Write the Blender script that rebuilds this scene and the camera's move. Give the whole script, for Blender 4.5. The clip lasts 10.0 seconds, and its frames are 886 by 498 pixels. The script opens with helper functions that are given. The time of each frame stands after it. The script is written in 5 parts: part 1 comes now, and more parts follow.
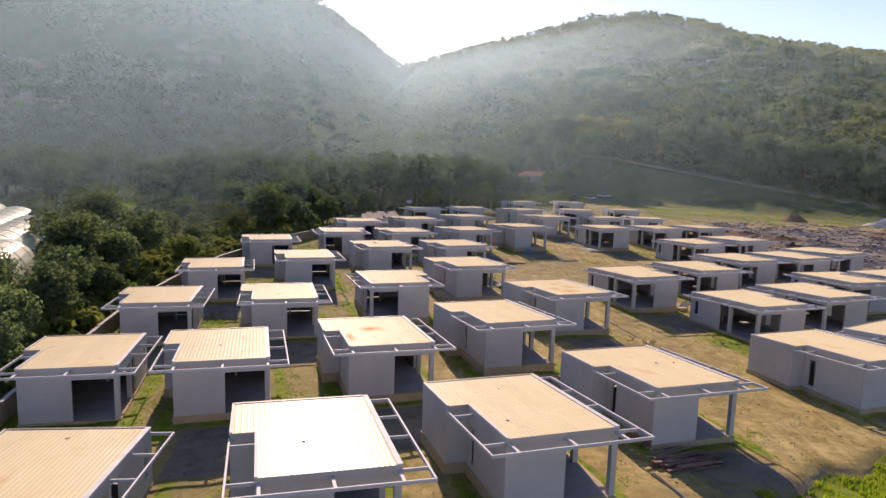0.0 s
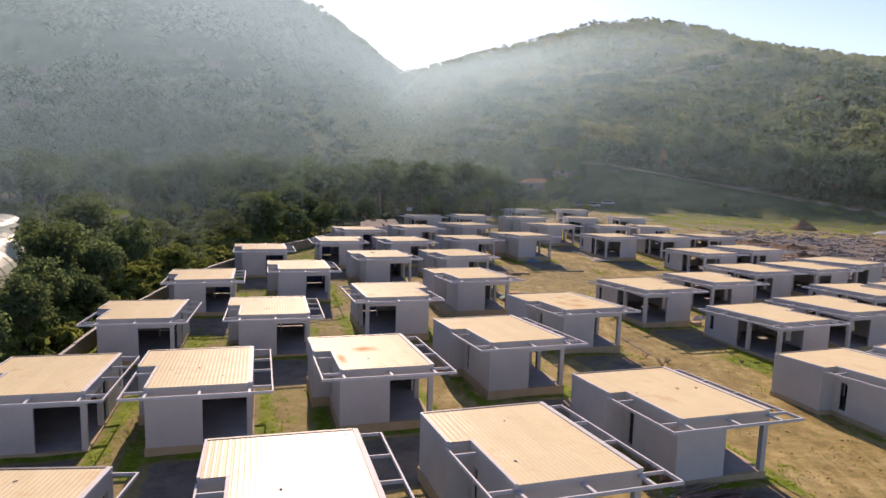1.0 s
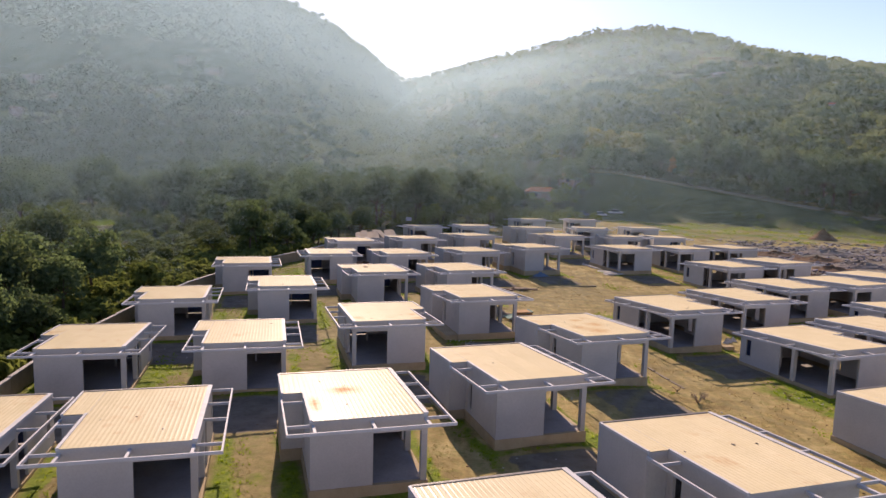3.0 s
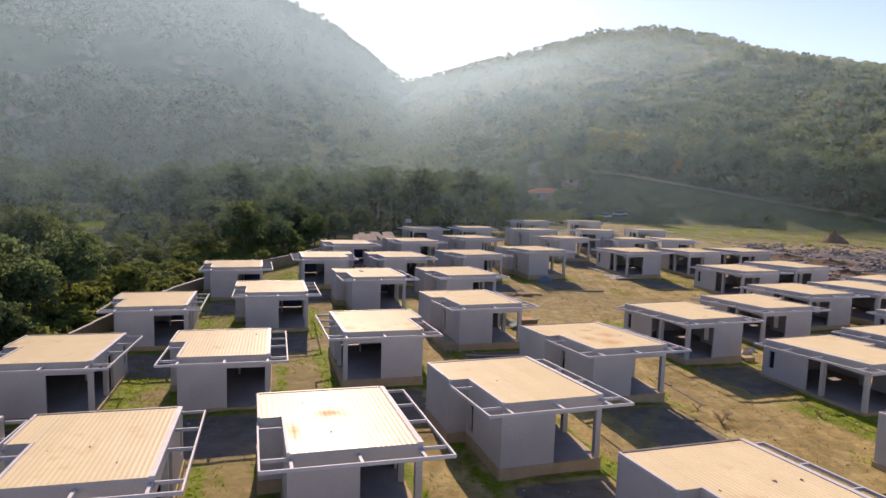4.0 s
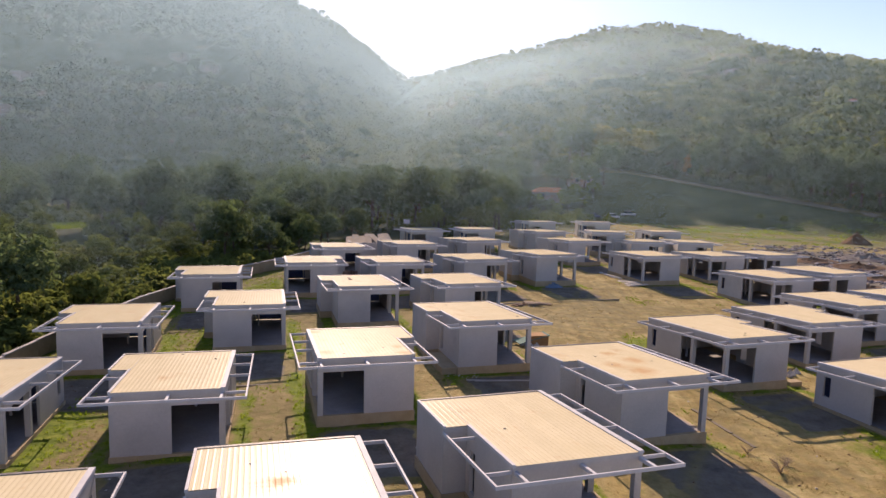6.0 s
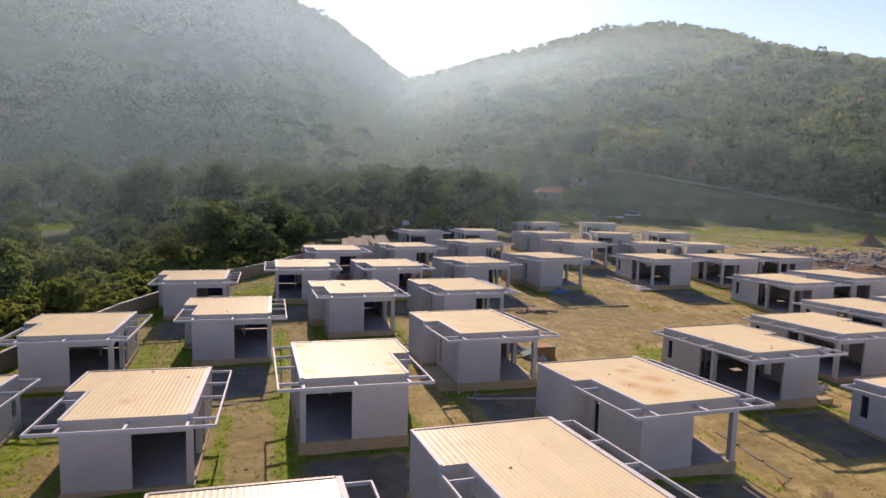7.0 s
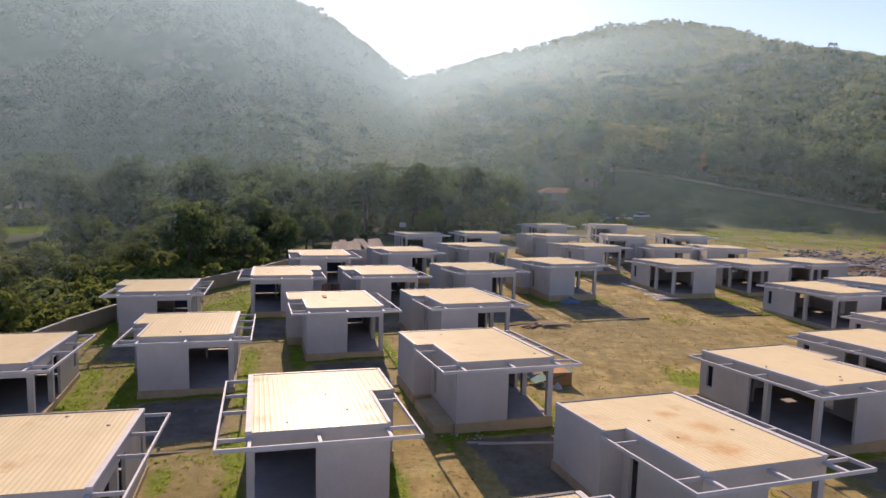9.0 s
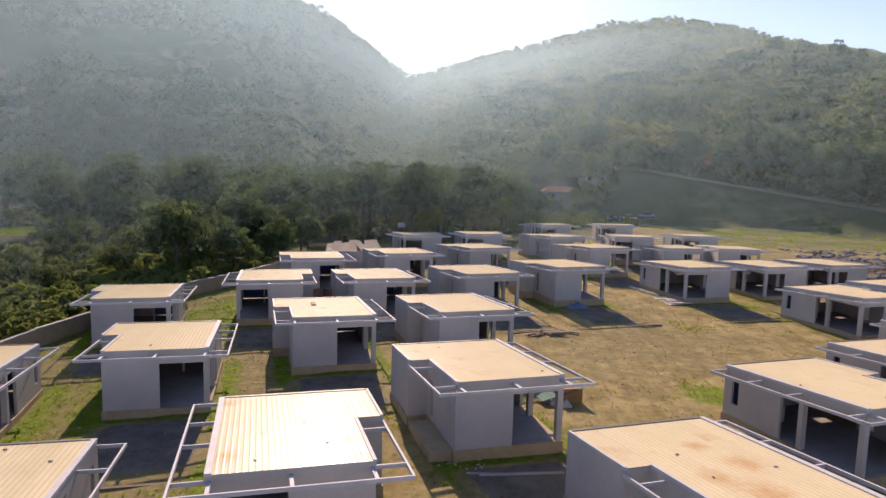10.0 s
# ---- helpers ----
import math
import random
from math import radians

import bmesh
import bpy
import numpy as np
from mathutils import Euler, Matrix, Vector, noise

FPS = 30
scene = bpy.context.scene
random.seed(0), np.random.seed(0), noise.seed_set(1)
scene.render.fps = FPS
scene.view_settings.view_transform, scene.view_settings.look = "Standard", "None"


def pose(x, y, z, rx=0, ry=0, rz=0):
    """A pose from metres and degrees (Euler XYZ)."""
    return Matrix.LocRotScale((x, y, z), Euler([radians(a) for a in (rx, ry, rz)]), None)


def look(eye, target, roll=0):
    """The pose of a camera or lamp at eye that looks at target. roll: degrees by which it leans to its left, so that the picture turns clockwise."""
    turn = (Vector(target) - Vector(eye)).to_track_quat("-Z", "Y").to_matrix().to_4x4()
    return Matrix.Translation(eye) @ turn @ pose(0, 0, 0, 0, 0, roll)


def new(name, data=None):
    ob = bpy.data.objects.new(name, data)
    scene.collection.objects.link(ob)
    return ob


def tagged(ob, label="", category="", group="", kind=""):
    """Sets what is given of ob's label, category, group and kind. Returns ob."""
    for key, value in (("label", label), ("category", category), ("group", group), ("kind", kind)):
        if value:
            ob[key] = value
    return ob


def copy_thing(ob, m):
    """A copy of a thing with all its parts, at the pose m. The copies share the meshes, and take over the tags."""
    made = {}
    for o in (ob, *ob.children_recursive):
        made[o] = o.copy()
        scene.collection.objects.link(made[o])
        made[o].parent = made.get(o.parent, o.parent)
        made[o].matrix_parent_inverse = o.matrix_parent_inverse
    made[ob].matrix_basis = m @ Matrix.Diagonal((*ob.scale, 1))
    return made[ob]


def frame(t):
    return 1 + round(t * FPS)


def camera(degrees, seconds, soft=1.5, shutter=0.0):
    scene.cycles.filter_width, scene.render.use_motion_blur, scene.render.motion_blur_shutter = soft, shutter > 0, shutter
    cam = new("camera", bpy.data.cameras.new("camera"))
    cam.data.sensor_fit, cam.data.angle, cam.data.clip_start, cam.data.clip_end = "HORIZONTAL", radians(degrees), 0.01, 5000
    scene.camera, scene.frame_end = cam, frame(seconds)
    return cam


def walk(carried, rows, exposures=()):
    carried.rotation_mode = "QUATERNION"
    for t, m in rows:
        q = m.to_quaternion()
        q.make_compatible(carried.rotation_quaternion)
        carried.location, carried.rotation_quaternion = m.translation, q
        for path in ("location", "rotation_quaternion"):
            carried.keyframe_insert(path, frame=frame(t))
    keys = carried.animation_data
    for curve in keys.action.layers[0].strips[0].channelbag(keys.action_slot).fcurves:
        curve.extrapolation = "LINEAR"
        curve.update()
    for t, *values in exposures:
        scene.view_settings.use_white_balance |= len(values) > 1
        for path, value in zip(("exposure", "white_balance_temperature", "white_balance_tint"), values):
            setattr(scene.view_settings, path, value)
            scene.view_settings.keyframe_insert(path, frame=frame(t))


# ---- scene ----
# A drone glides over a housing site of small pavilions at the foot of two wooded hills.
cam = camera(65.0, 10.0, soft=1.5)
ROWS = [
    (0, 1.286, -3.926, 17.248, -8.729, -1.725, 3.204),
    (0.5, 1.213, -2.041, 17.181, -8.452, -1.714, 3.273),
    (1, 1.176, -0.086, 17.087, -8.162, -1.722, 3.333),
    (1.5, 1.141, 1.854, 16.953, -7.915, -1.718, 3.381),
    (2, 1.094, 3.883, 16.797, -7.677, -1.703, 3.426),
    (2.5, 1.054, 5.889, 16.628, -7.511, -1.677, 3.470),
    (4, 0.946, 12.179, 16.108, -7.252, -1.663, 3.655),
    (4.5, 0.915, 14.192, 15.934, -7.245, -1.658, 3.693),
    (5, 0.906, 16.289, 15.787, -7.267, -1.646, 3.750),
    (5.5, 0.877, 18.337, 15.675, -7.268, -1.644, 3.801),
    (7, 0.759, 24.735, 15.370, -7.242, -1.614, 3.946),
    (7.5, 0.725, 26.797, 15.238, -7.220, -1.604, 4.006),
    (8, 0.695, 28.922, 15.072, -7.147, -1.613, 4.044),
    (8.5, 0.650, 31.046, 14.890, -7.142, -1.577, 4.069),
    (9, 0.601, 33.196, 14.729, -7.127, -1.519, 4.091),
    (9.5, 0.560, 35.251, 14.601, -7.131, -1.466, 4.126),
    (10, 0.532, 37.349, 14.504, -7.177, -1.442, 4.185),
]
walk(cam, [(t, pose(x, y, z, 90 + pitch, roll, yaw)) for t, x, y, z, pitch, roll, yaw in ROWS])

# ---- light: low sun ahead, a little to the left, hazy sky ----
SUN_AZ, SUN_EL = radians(14.0), radians(25.5)
world = bpy.data.worlds.new("sky")
scene.world = world
world.use_nodes = True
wn = world.node_tree
wn.nodes.clear()
sky = wn.nodes.new("ShaderNodeTexSky")
sky.sky_type, sky.sun_disc = "NISHITA", False
sky.sun_elevation, sky.sun_rotation = SUN_EL, -SUN_AZ
sky.air_density, sky.dust_density, sky.ozone_density = 0.9, 0.35, 2.0
bg = wn.nodes.new("ShaderNodeBackground")
bg.inputs["Strength"].default_value = 0.085
wout = wn.nodes.new("ShaderNodeOutputWorld")
wn.links.new(sky.outputs[0], bg.inputs[0])
wn.links.new(bg.outputs[0], wout.inputs[0])
sun_dir = Vector((-math.sin(SUN_AZ) * math.cos(SUN_EL), math.cos(SUN_AZ) * math.cos(SUN_EL), math.sin(SUN_EL)))
sun = new("sun", bpy.data.lights.new("sun", "SUN"))
sun.data.energy, sun.data.angle, sun.data.color = 4.2, radians(0.6), (1.0, 0.84, 0.60)
sun.matrix_world = look(sun_dir * 200, (0, 0, 0))
scene.view_settings.exposure = 0.97
scene.view_settings.use_white_balance = True
scene.view_settings.white_balance_temperature = 6520
scene.view_settings.white_balance_tint = 31


# ---- materials ----
def material(name, low, high, scale=1.0, fine=12.0, rough=0.8, metal=0.0, bump=0.02, coords="Object", stain=None, stain_at=0.6, stain_scale=0.35, vary=0.0, spec=0.12, through_light=0.0, spots=(), grooves=False, sheen=0.0, bloom=0.72, sap=(1.0, 1.0, 1.0)):
    """Two-scale noise between two colours, an optional stain, fine relief."""
    m = bpy.data.materials.new(name)
    m.use_nodes = True
    nt = m.node_tree
    nt.nodes.clear()
    link = nt.links.new

    def node(kind, **values):
        n = nt.nodes.new(kind)
        for key, value in values.items():
            n.inputs[key].default_value = value
        return n
    if coords == "World":
        place = node("ShaderNodeNewGeometry").outputs["Position"]
    else:
        tc = node("ShaderNodeTexCoord").outputs["Object"]
        rnd = node("ShaderNodeObjectInfo").outputs["Random"]
        off = node("ShaderNodeMath")
        off.operation = "MULTIPLY"
        off.inputs[1].default_value = 57.0
        link(rnd, off.inputs[0])
        add = node("ShaderNodeVectorMath")
        add.operation = "ADD"
        link(tc, add.inputs[0])
        link(off.outputs[0], add.inputs[1])
        place = add.outputs[0]
    big = node("ShaderNodeTexNoise", Scale=scale, Detail=5.0, Roughness=0.6)
    small = node("ShaderNodeTexNoise", Scale=fine, Detail=4.0, Roughness=0.65)
    link(place, big.inputs["Vector"])
    link(place, small.inputs["Vector"])
    mixf = node("ShaderNodeMix")
    mixf.data_type = "FLOAT"
    mixf.inputs[0].default_value = 0.4
    link(big.outputs["Fac"], mixf.inputs[2])
    link(small.outputs["Fac"], mixf.inputs[3])
    ramp = node("ShaderNodeValToRGB")
    ramp.color_ramp.elements[0].position, ramp.color_ramp.elements[0].color = 0.33, (*low, 1)
    ramp.color_ramp.elements[1].position, ramp.color_ramp.elements[1].color = 0.67, (*high, 1)
    link(mixf.outputs[0], ramp.inputs[0])
    colour = ramp.outputs[0]
    if stain:
        sn = node("ShaderNodeTexNoise", Scale=stain_scale, Detail=6.0, Roughness=0.7)
        link(place, sn.inputs["Vector"])
        sr = node("ShaderNodeMapRange")
        sr.inputs[1].default_value, sr.inputs[2].default_value, sr.inputs[4].default_value = stain_at, stain_at + 0.14, 0.75
        link(sn.outputs["Fac"], sr.inputs[0])
        sm = node("ShaderNodeMix")
        sm.data_type = "RGBA"
        sm.inputs[7].default_value = (*stain, 1)
        link(sr.outputs[0], sm.inputs[0])
        link(colour, sm.inputs[6])
        colour = sm.outputs[2]
    if grooves:
        # dirt lying in the troughs of the ribbed sheet
        sep = node("ShaderNodeSeparateXYZ")
        link(node("ShaderNodeTexCoord").outputs["Object"], sep.inputs[0])

        def step(op, a, b=None):
            n = node("ShaderNodeMath")
            n.operation = op
            link(a, n.inputs[0])
            if b is not None:
                n.inputs[1].default_value = b
            return n.outputs[0]
        f = step("FRACT", step("MULTIPLY", step("ADD", sep.outputs[0], 2.68), 1 / 0.2192))
        line = node("ShaderNodeMapRange")
        line.inputs[1].default_value, line.inputs[2].default_value, line.inputs[3].default_value, line.inputs[4].default_value = 0.03, 0.07, 0.75, 0.0
        link(step("ABSOLUTE", step("SUBTRACT", f, 0.2)), line.inputs[0])
        patch = node("ShaderNodeMath")
        patch.operation = "MULTIPLY"
        link(line.outputs[0], patch.inputs[0])
        link(big.outputs["Fac"], patch.inputs[1])
        gm = node("ShaderNodeMix")
        gm.data_type = "RGBA"
        gm.inputs[7].default_value = (0.24, 0.15, 0.07, 1)
        link(patch.outputs[0], gm.inputs[0])
        link(colour, gm.inputs[6])
        colour = gm.outputs[2]
    rusted = []
    for sx, sy, sr, sc in spots:
        # a rust bloom at one place of the sheet
        tcs = node("ShaderNodeTexCoord").outputs["Object"]
        off = node("ShaderNodeVectorMath")
        off.operation = "MULTIPLY_ADD"
        off.inputs[1].default_value, off.inputs[2].default_value = (1 / sr, 1 / (sr * sc), 0), (-sx / sr, -sy / (sr * sc), 0)
        link(tcs, off.inputs[0])
        ln = node("ShaderNodeVectorMath")
        ln.operation = "LENGTH"
        link(off.outputs[0], ln.inputs[0])
        rag = node("ShaderNodeTexNoise", Scale=2.4, Detail=7.0, Roughness=0.75)
        link(tcs, rag.inputs["Vector"])
        sub = node("ShaderNodeMath")
        sub.operation = "MULTIPLY_ADD"
        sub.inputs[1].default_value, sub.inputs[2].default_value = 1.8, -0.9
        link(rag.outputs["Fac"], sub.inputs[0])
        add2 = node("ShaderNodeMath")
        link(ln.outputs["Value"], add2.inputs[0])
        link(sub.outputs[0], add2.inputs[1])
        mr = node("ShaderNodeMapRange")
        mr.inputs[1].default_value, mr.inputs[2].default_value, mr.inputs[3].default_value, mr.inputs[4].default_value = 0.1, 1.1, bloom, 0.0
        link(add2.outputs[0], mr.inputs[0])
        sm = node("ShaderNodeMix")
        sm.data_type = "RGBA"
        sm.inputs[7].default_value = (0.44, 0.21, 0.06, 1)
        rusted.append(mr.outputs[0])
        mr.clamp = True
        link(mr.outputs[0], sm.inputs[0])
        link(colour, sm.inputs[6])
        colour = sm.outputs[2]
    if vary:
        hsv = node("ShaderNodeHueSaturation")
        vr = node("ShaderNodeMapRange")
        vr.inputs[3].default_value, vr.inputs[4].default_value = 1 - vary, 1 + vary
        link(node("ShaderNodeObjectInfo").outputs["Random"], vr.inputs[0])
        link(vr.outputs[0], hsv.inputs["Value"])
        link(colour, hsv.inputs["Color"])
        colour = hsv.outputs[0]
    bsdf = node("ShaderNodeBsdfPrincipled", Roughness=rough, Metallic=metal)
    bsdf.inputs["Specular IOR Level"].default_value = spec
    link(colour, bsdf.inputs["Base Color"])
    if bump:
        bp = node("ShaderNodeBump", Strength=0.6, Distance=bump)
        link(small.outputs["Fac"], bp.inputs["Height"])
        link(bp.outputs[0], bsdf.inputs["Normal"])
    out = node("ShaderNodeOutputMaterial")
    surface = bsdf.outputs[0]
    if through_light:
        tl = node("ShaderNodeBsdfTranslucent")
        tint = node("ShaderNodeMix")
        tint.data_type, tint.blend_type = "RGBA", "MULTIPLY"
        tint.inputs[0].default_value, tint.inputs[7].default_value = 1.0, (*sap, 1)
        link(colour, tint.inputs[6])
        link(tint.outputs[2], tl.inputs["Color"])
        mx = node("ShaderNodeMixShader")
        mx.inputs[0].default_value = through_light
        link(surface, mx.inputs[1])
        link(tl.outputs[0], mx.inputs[2])
        surface = mx.outputs[0]
    if sheen:
        # the thin metallic glint of coated steel
        coat = node("ShaderNodeBsdfPrincipled", Roughness=0.30, Metallic=1.0)
        coat.inputs["Base Color"].default_value = (0.84, 0.9, 1.0, 1)
        mx = node("ShaderNodeMixShader")
        mx.inputs[0].default_value = sheen
        bright = None
        for rust in rusted:
            # rusted places have lost their glint
            dull = node("ShaderNodeMath")
            dull.operation, dull.use_clamp = "MULTIPLY_ADD", True
            dull.inputs[1].default_value, dull.inputs[2].default_value = -0.65, 1.0
            link(rust, dull.inputs[0])
            times = node("ShaderNodeMath")
            times.operation = "MULTIPLY"
            times.inputs[0].default_value = sheen
            link(dull.outputs[0], times.inputs[1])
            if bright is not None:
                link(bright, times.inputs[0])
            bright = times.outputs[0]
        if bright is not None:
            link(bright, mx.inputs[0])
        link(surface, mx.inputs[1])
        link(coat.outputs[0], mx.inputs[2])
        surface = mx.outputs[0]
    link(surface, out.inputs["Surface"])
    return m


M_WALL = material("grey_wall_panel", (0.40, 0.376, 0.348), (0.495, 0.468, 0.435), 0.5, 9, 0.75, bump=0.004, stain=(0.30, 0.28, 0.25), stain_at=0.64, vary=0.06)
ROOF = dict(scale=0.5, fine=6, rough=0.6, bump=0.002, stain=(0.50, 0.33, 0.17), stain_at=0.58, stain_scale=0.35, vary=0.025, spec=0.0, grooves=True, sheen=0.029)
M_ROOF = material("cream_roof_sheet", (0.565, 0.48, 0.285), (0.655, 0.565, 0.36), **ROOF)
M_STEEL = material("white_steel_tube", (0.44, 0.43, 0.43), (0.55, 0.54, 0.54), 1.5, 20, 0.6, bump=0.002, spec=0.05, stain=(0.45, 0.3, 0.18), stain_at=0.72)
M_PLINTH = material("raw_concrete", (0.33, 0.25, 0.145), (0.45, 0.36, 0.23), 1.2, 14, 0.9, bump=0.02, stain=(0.2, 0.17, 0.12), stain_at=0.62, stain_scale=1.2)


def rusty(name, *spots, bloom=0.72):
    """Roof sheet with rust blooms at (x, y, radius, stretch) from the front wall's corner."""
    return material(name, (0.565, 0.48, 0.285), (0.655, 0.565, 0.36), spots=[(x - 2.8, y - 4.6, r, k) for x, y, r, k in spots], bloom=bloom, **ROOF)


M_RUST_A = rusty("rust_spotted_sheet", (2.2, 5.0, 1.0, 0.9), (0.45, 2.7, 0.36, 4.6), bloom=0.95)
M_RUST_B = rusty("rust_streaked_sheet", (3.4, 4.1, 0.8, 1.3), (2.3, 1.7, 1.0, 1.2), (1.6, 3.3, 0.7, 1.4), (2.9, 6.2, 0.6, 1.0), bloom=0.55)
M_RUST_C = rusty("rust_edged_sheet", (0.4, 8.2, 0.5, 1.2), (0.6, 1.6, 0.6, 1.2), (5.1, 0.6, 0.5, 1.2), (5.0, 2.4, 0.4, 1.6), bloom=0.42)
M_DARK = material("gutter_metal", (0.12, 0.11, 0.10), (0.2, 0.18, 0.16), 2, 15, 0.5)
M_FLOOR = material("dusty_floor_slab", (0.24, 0.225, 0.22), (0.34, 0.32, 0.31), 0.9, 8, 0.85, bump=0.01, stain=(0.22, 0.18, 0.13), stain_at=0.6, stain_scale=0.8)
M_CEILING = material("pale_deck", (0.34, 0.33, 0.33), (0.44, 0.43, 0.43), 0.8, 9, 0.8, bump=0.004)
M_SHUTTER = material("blue_shutter", (0.05, 0.075, 0.17), (0.085, 0.115, 0.24), 0.8, 9, 0.5, bump=0.003)
# kerb colour darkened to carry the shade on its near side
M_KERB = material("shade_toned_kerb", (0.15, 0.125, 0.09), (0.24, 0.205, 0.155), 1.2, 10, 0.9, bump=0.02)
M_SOIL = material("brown_soil", (0.13, 0.08, 0.045), (0.23, 0.145, 0.085), 0.6, 5, 0.95, bump=0.08, coords="World")
M_STONE = material("rubble_stone", (0.10, 0.08, 0.065), (0.30, 0.26, 0.22), 0.7, 3, 0.9, bump=0.04, coords="World")
M_BARK = material("bark", (0.07, 0.05, 0.035), (0.14, 0.10, 0.07), 2, 9, 0.9, bump=0.03)
M_PINE = material("pine_leaves", (0.055, 0.09, 0.045), (0.13, 0.165, 0.08), 0.35, 2.5, 0.85, bump=0, vary=0.3, spec=0.1, through_light=0.5, sap=(1.4, 1.4, 1.0))
M_PINE_FAR = material("far_pine_leaves", (0.05, 0.08, 0.035), (0.12, 0.15, 0.065), 0.03, 0.3, 0.9, bump=0, coords="World", spec=0.05, through_light=0.5, sap=(1.3, 1.3, 1.0))
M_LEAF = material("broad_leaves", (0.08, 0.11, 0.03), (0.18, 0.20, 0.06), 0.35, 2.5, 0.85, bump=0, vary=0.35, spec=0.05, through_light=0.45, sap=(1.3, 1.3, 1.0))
M_GOLD = material("yellowing_leaves", (0.19, 0.19, 0.045), (0.31, 0.29, 0.08), 0.35, 2.5, 0.85, bump=0, vary=0.15, spec=0.1, through_light=0.6)
M_RIDGE = material("mixed_wood_leaves", (0.07, 0.10, 0.04), (0.19, 0.205, 0.08), 0.09, 0.5, 0.9, bump=0, coords="World", spec=0.05, through_light=0.6, sap=(1.3, 1.3, 1.0))
M_DRY = material("autumn_leaves", (0.24, 0.13, 0.03), (0.34, 0.2, 0.05), 0.5, 3, 0.85, bump=0, spec=0.1, through_light=0.45)
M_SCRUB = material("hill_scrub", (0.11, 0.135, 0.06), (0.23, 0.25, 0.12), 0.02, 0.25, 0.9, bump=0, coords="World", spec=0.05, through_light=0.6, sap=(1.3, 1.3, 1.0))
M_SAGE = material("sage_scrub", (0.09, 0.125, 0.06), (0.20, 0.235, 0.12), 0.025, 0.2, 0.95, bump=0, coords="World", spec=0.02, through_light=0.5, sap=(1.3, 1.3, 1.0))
M_PLASTIC = material("greenhouse_film", (0.62, 0.64, 0.46), (0.74, 0.75, 0.58), 0.4, 6, 0.45, bump=0.01, through_light=0.3)
M_WOOD = material("grey_timber", (0.2, 0.15, 0.11), (0.38, 0.29, 0.2), 1.5, 18, 0.8, bump=0.01)


def ground_material():
    m = bpy.data.materials.new("site_ground")
    m.use_nodes = True
    nt = m.node_tree
    link = nt.links.new
    bsdf = nt.nodes["Principled BSDF"]
    bsdf.inputs["Roughness"].default_value = 0.95
    bsdf.inputs["Specular IOR Level"].default_value = 0.15
    pos = nt.nodes.new("ShaderNodeNewGeometry").outputs["Position"]

    def noise_of(scale, detail=5.0, rough=0.6):
        n = nt.nodes.new("ShaderNodeTexNoise")
        n.inputs["Scale"].default_value, n.inputs["Detail"].default_value, n.inputs["Roughness"].default_value = scale, detail, rough
        link(pos, n.inputs["Vector"])
        return n.outputs["Fac"]

    def ramp_of(fac, *stops):
        r = nt.nodes.new("ShaderNodeValToRGB")
        while len(r.color_ramp.elements) < len(stops):
            r.color_ramp.elements.new(0.5)
        for e, (at, c) in zip(r.color_ramp.elements, stops):
            e.position, e.color = at, (*c, 1)
        link(fac, r.inputs[0])
        return r.outputs[0]

    def mix(fac, a, b):
        n = nt.nodes.new("ShaderNodeMix")
        n.data_type = "RGBA"
        link(fac, n.inputs[0])
        link(a, n.inputs[6])
        link(b, n.inputs[7])
        return n.outputs[2]

    def attr(name):
        n = nt.nodes.new("ShaderNodeAttribute")
        n.attribute_name = name
        return n.outputs["Fac"]

    def math_of(op, a, b):
        n = nt.nodes.new("ShaderNodeMath")
        n.operation, n.use_clamp = op, True
        for i, v in enumerate((a, b)):
            if isinstance(v, (int, float)):
                n.inputs[i].default_value = v
            else:
                link(v, n.inputs[i])
        return n.outputs[0]
    dirt = ramp_of(noise_of(0.35, 8, 0.7), (0.32, (0.17, 0.118, 0.045)), (0.48, (0.315, 0.235, 0.085)), (0.66, (0.46, 0.365, 0.165)))
    grass = ramp_of(noise_of(1.3, 8, 0.75), (0.3, (0.055, 0.088, 0.006)), (0.5, (0.135, 0.19, 0.010)), (0.72, (0.26, 0.275, 0.035)))
    # dark rubble ground, also the tone of the shadows painted before the porches
    grit_and_shade = ramp_of(noise_of(0.8, 8, 0.8), (0.35, (0.06, 0.058, 0.062)), (0.6, (0.19, 0.17, 0.16)))
    hill = ramp_of(noise_of(0.06, 10, 0.75), (0.3, (0.085, 0.11, 0.05)), (0.55, (0.15, 0.165, 0.085)), (0.72, (0.36, 0.32, 0.22)))
    ridge = ramp_of(noise_of(0.06, 10, 0.75), (0.3, (0.09, 0.10, 0.04)), (0.55, (0.16, 0.155, 0.075)), (0.78, (0.30, 0.26, 0.17)))
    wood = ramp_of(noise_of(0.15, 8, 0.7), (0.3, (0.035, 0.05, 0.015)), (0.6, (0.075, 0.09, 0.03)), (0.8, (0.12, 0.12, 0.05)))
    g = math_of("MULTIPLY", math_of("SUBTRACT", math_of("ADD", attr("grass"), noise_of(0.5, 7, 0.75)), 0.8), 5.0)
    # tyre streaks drawn out along the lanes
    mp = nt.nodes.new("ShaderNodeMapping")
    mp.inputs["Rotation"].default_value = (0, 0, radians(-14))
    mp.inputs["Scale"].default_value = (1.6, 0.09, 1)
    link(pos, mp.inputs["Vector"])
    st = nt.nodes.new("ShaderNodeTexNoise")
    st.inputs["Scale"].default_value, st.inputs["Detail"].default_value, st.inputs["Distortion"].default_value = 1.0, 6.0, 0.6
    link(mp.outputs[0], st.inputs["Vector"])
    streak = nt.nodes.new("ShaderNodeMapRange")
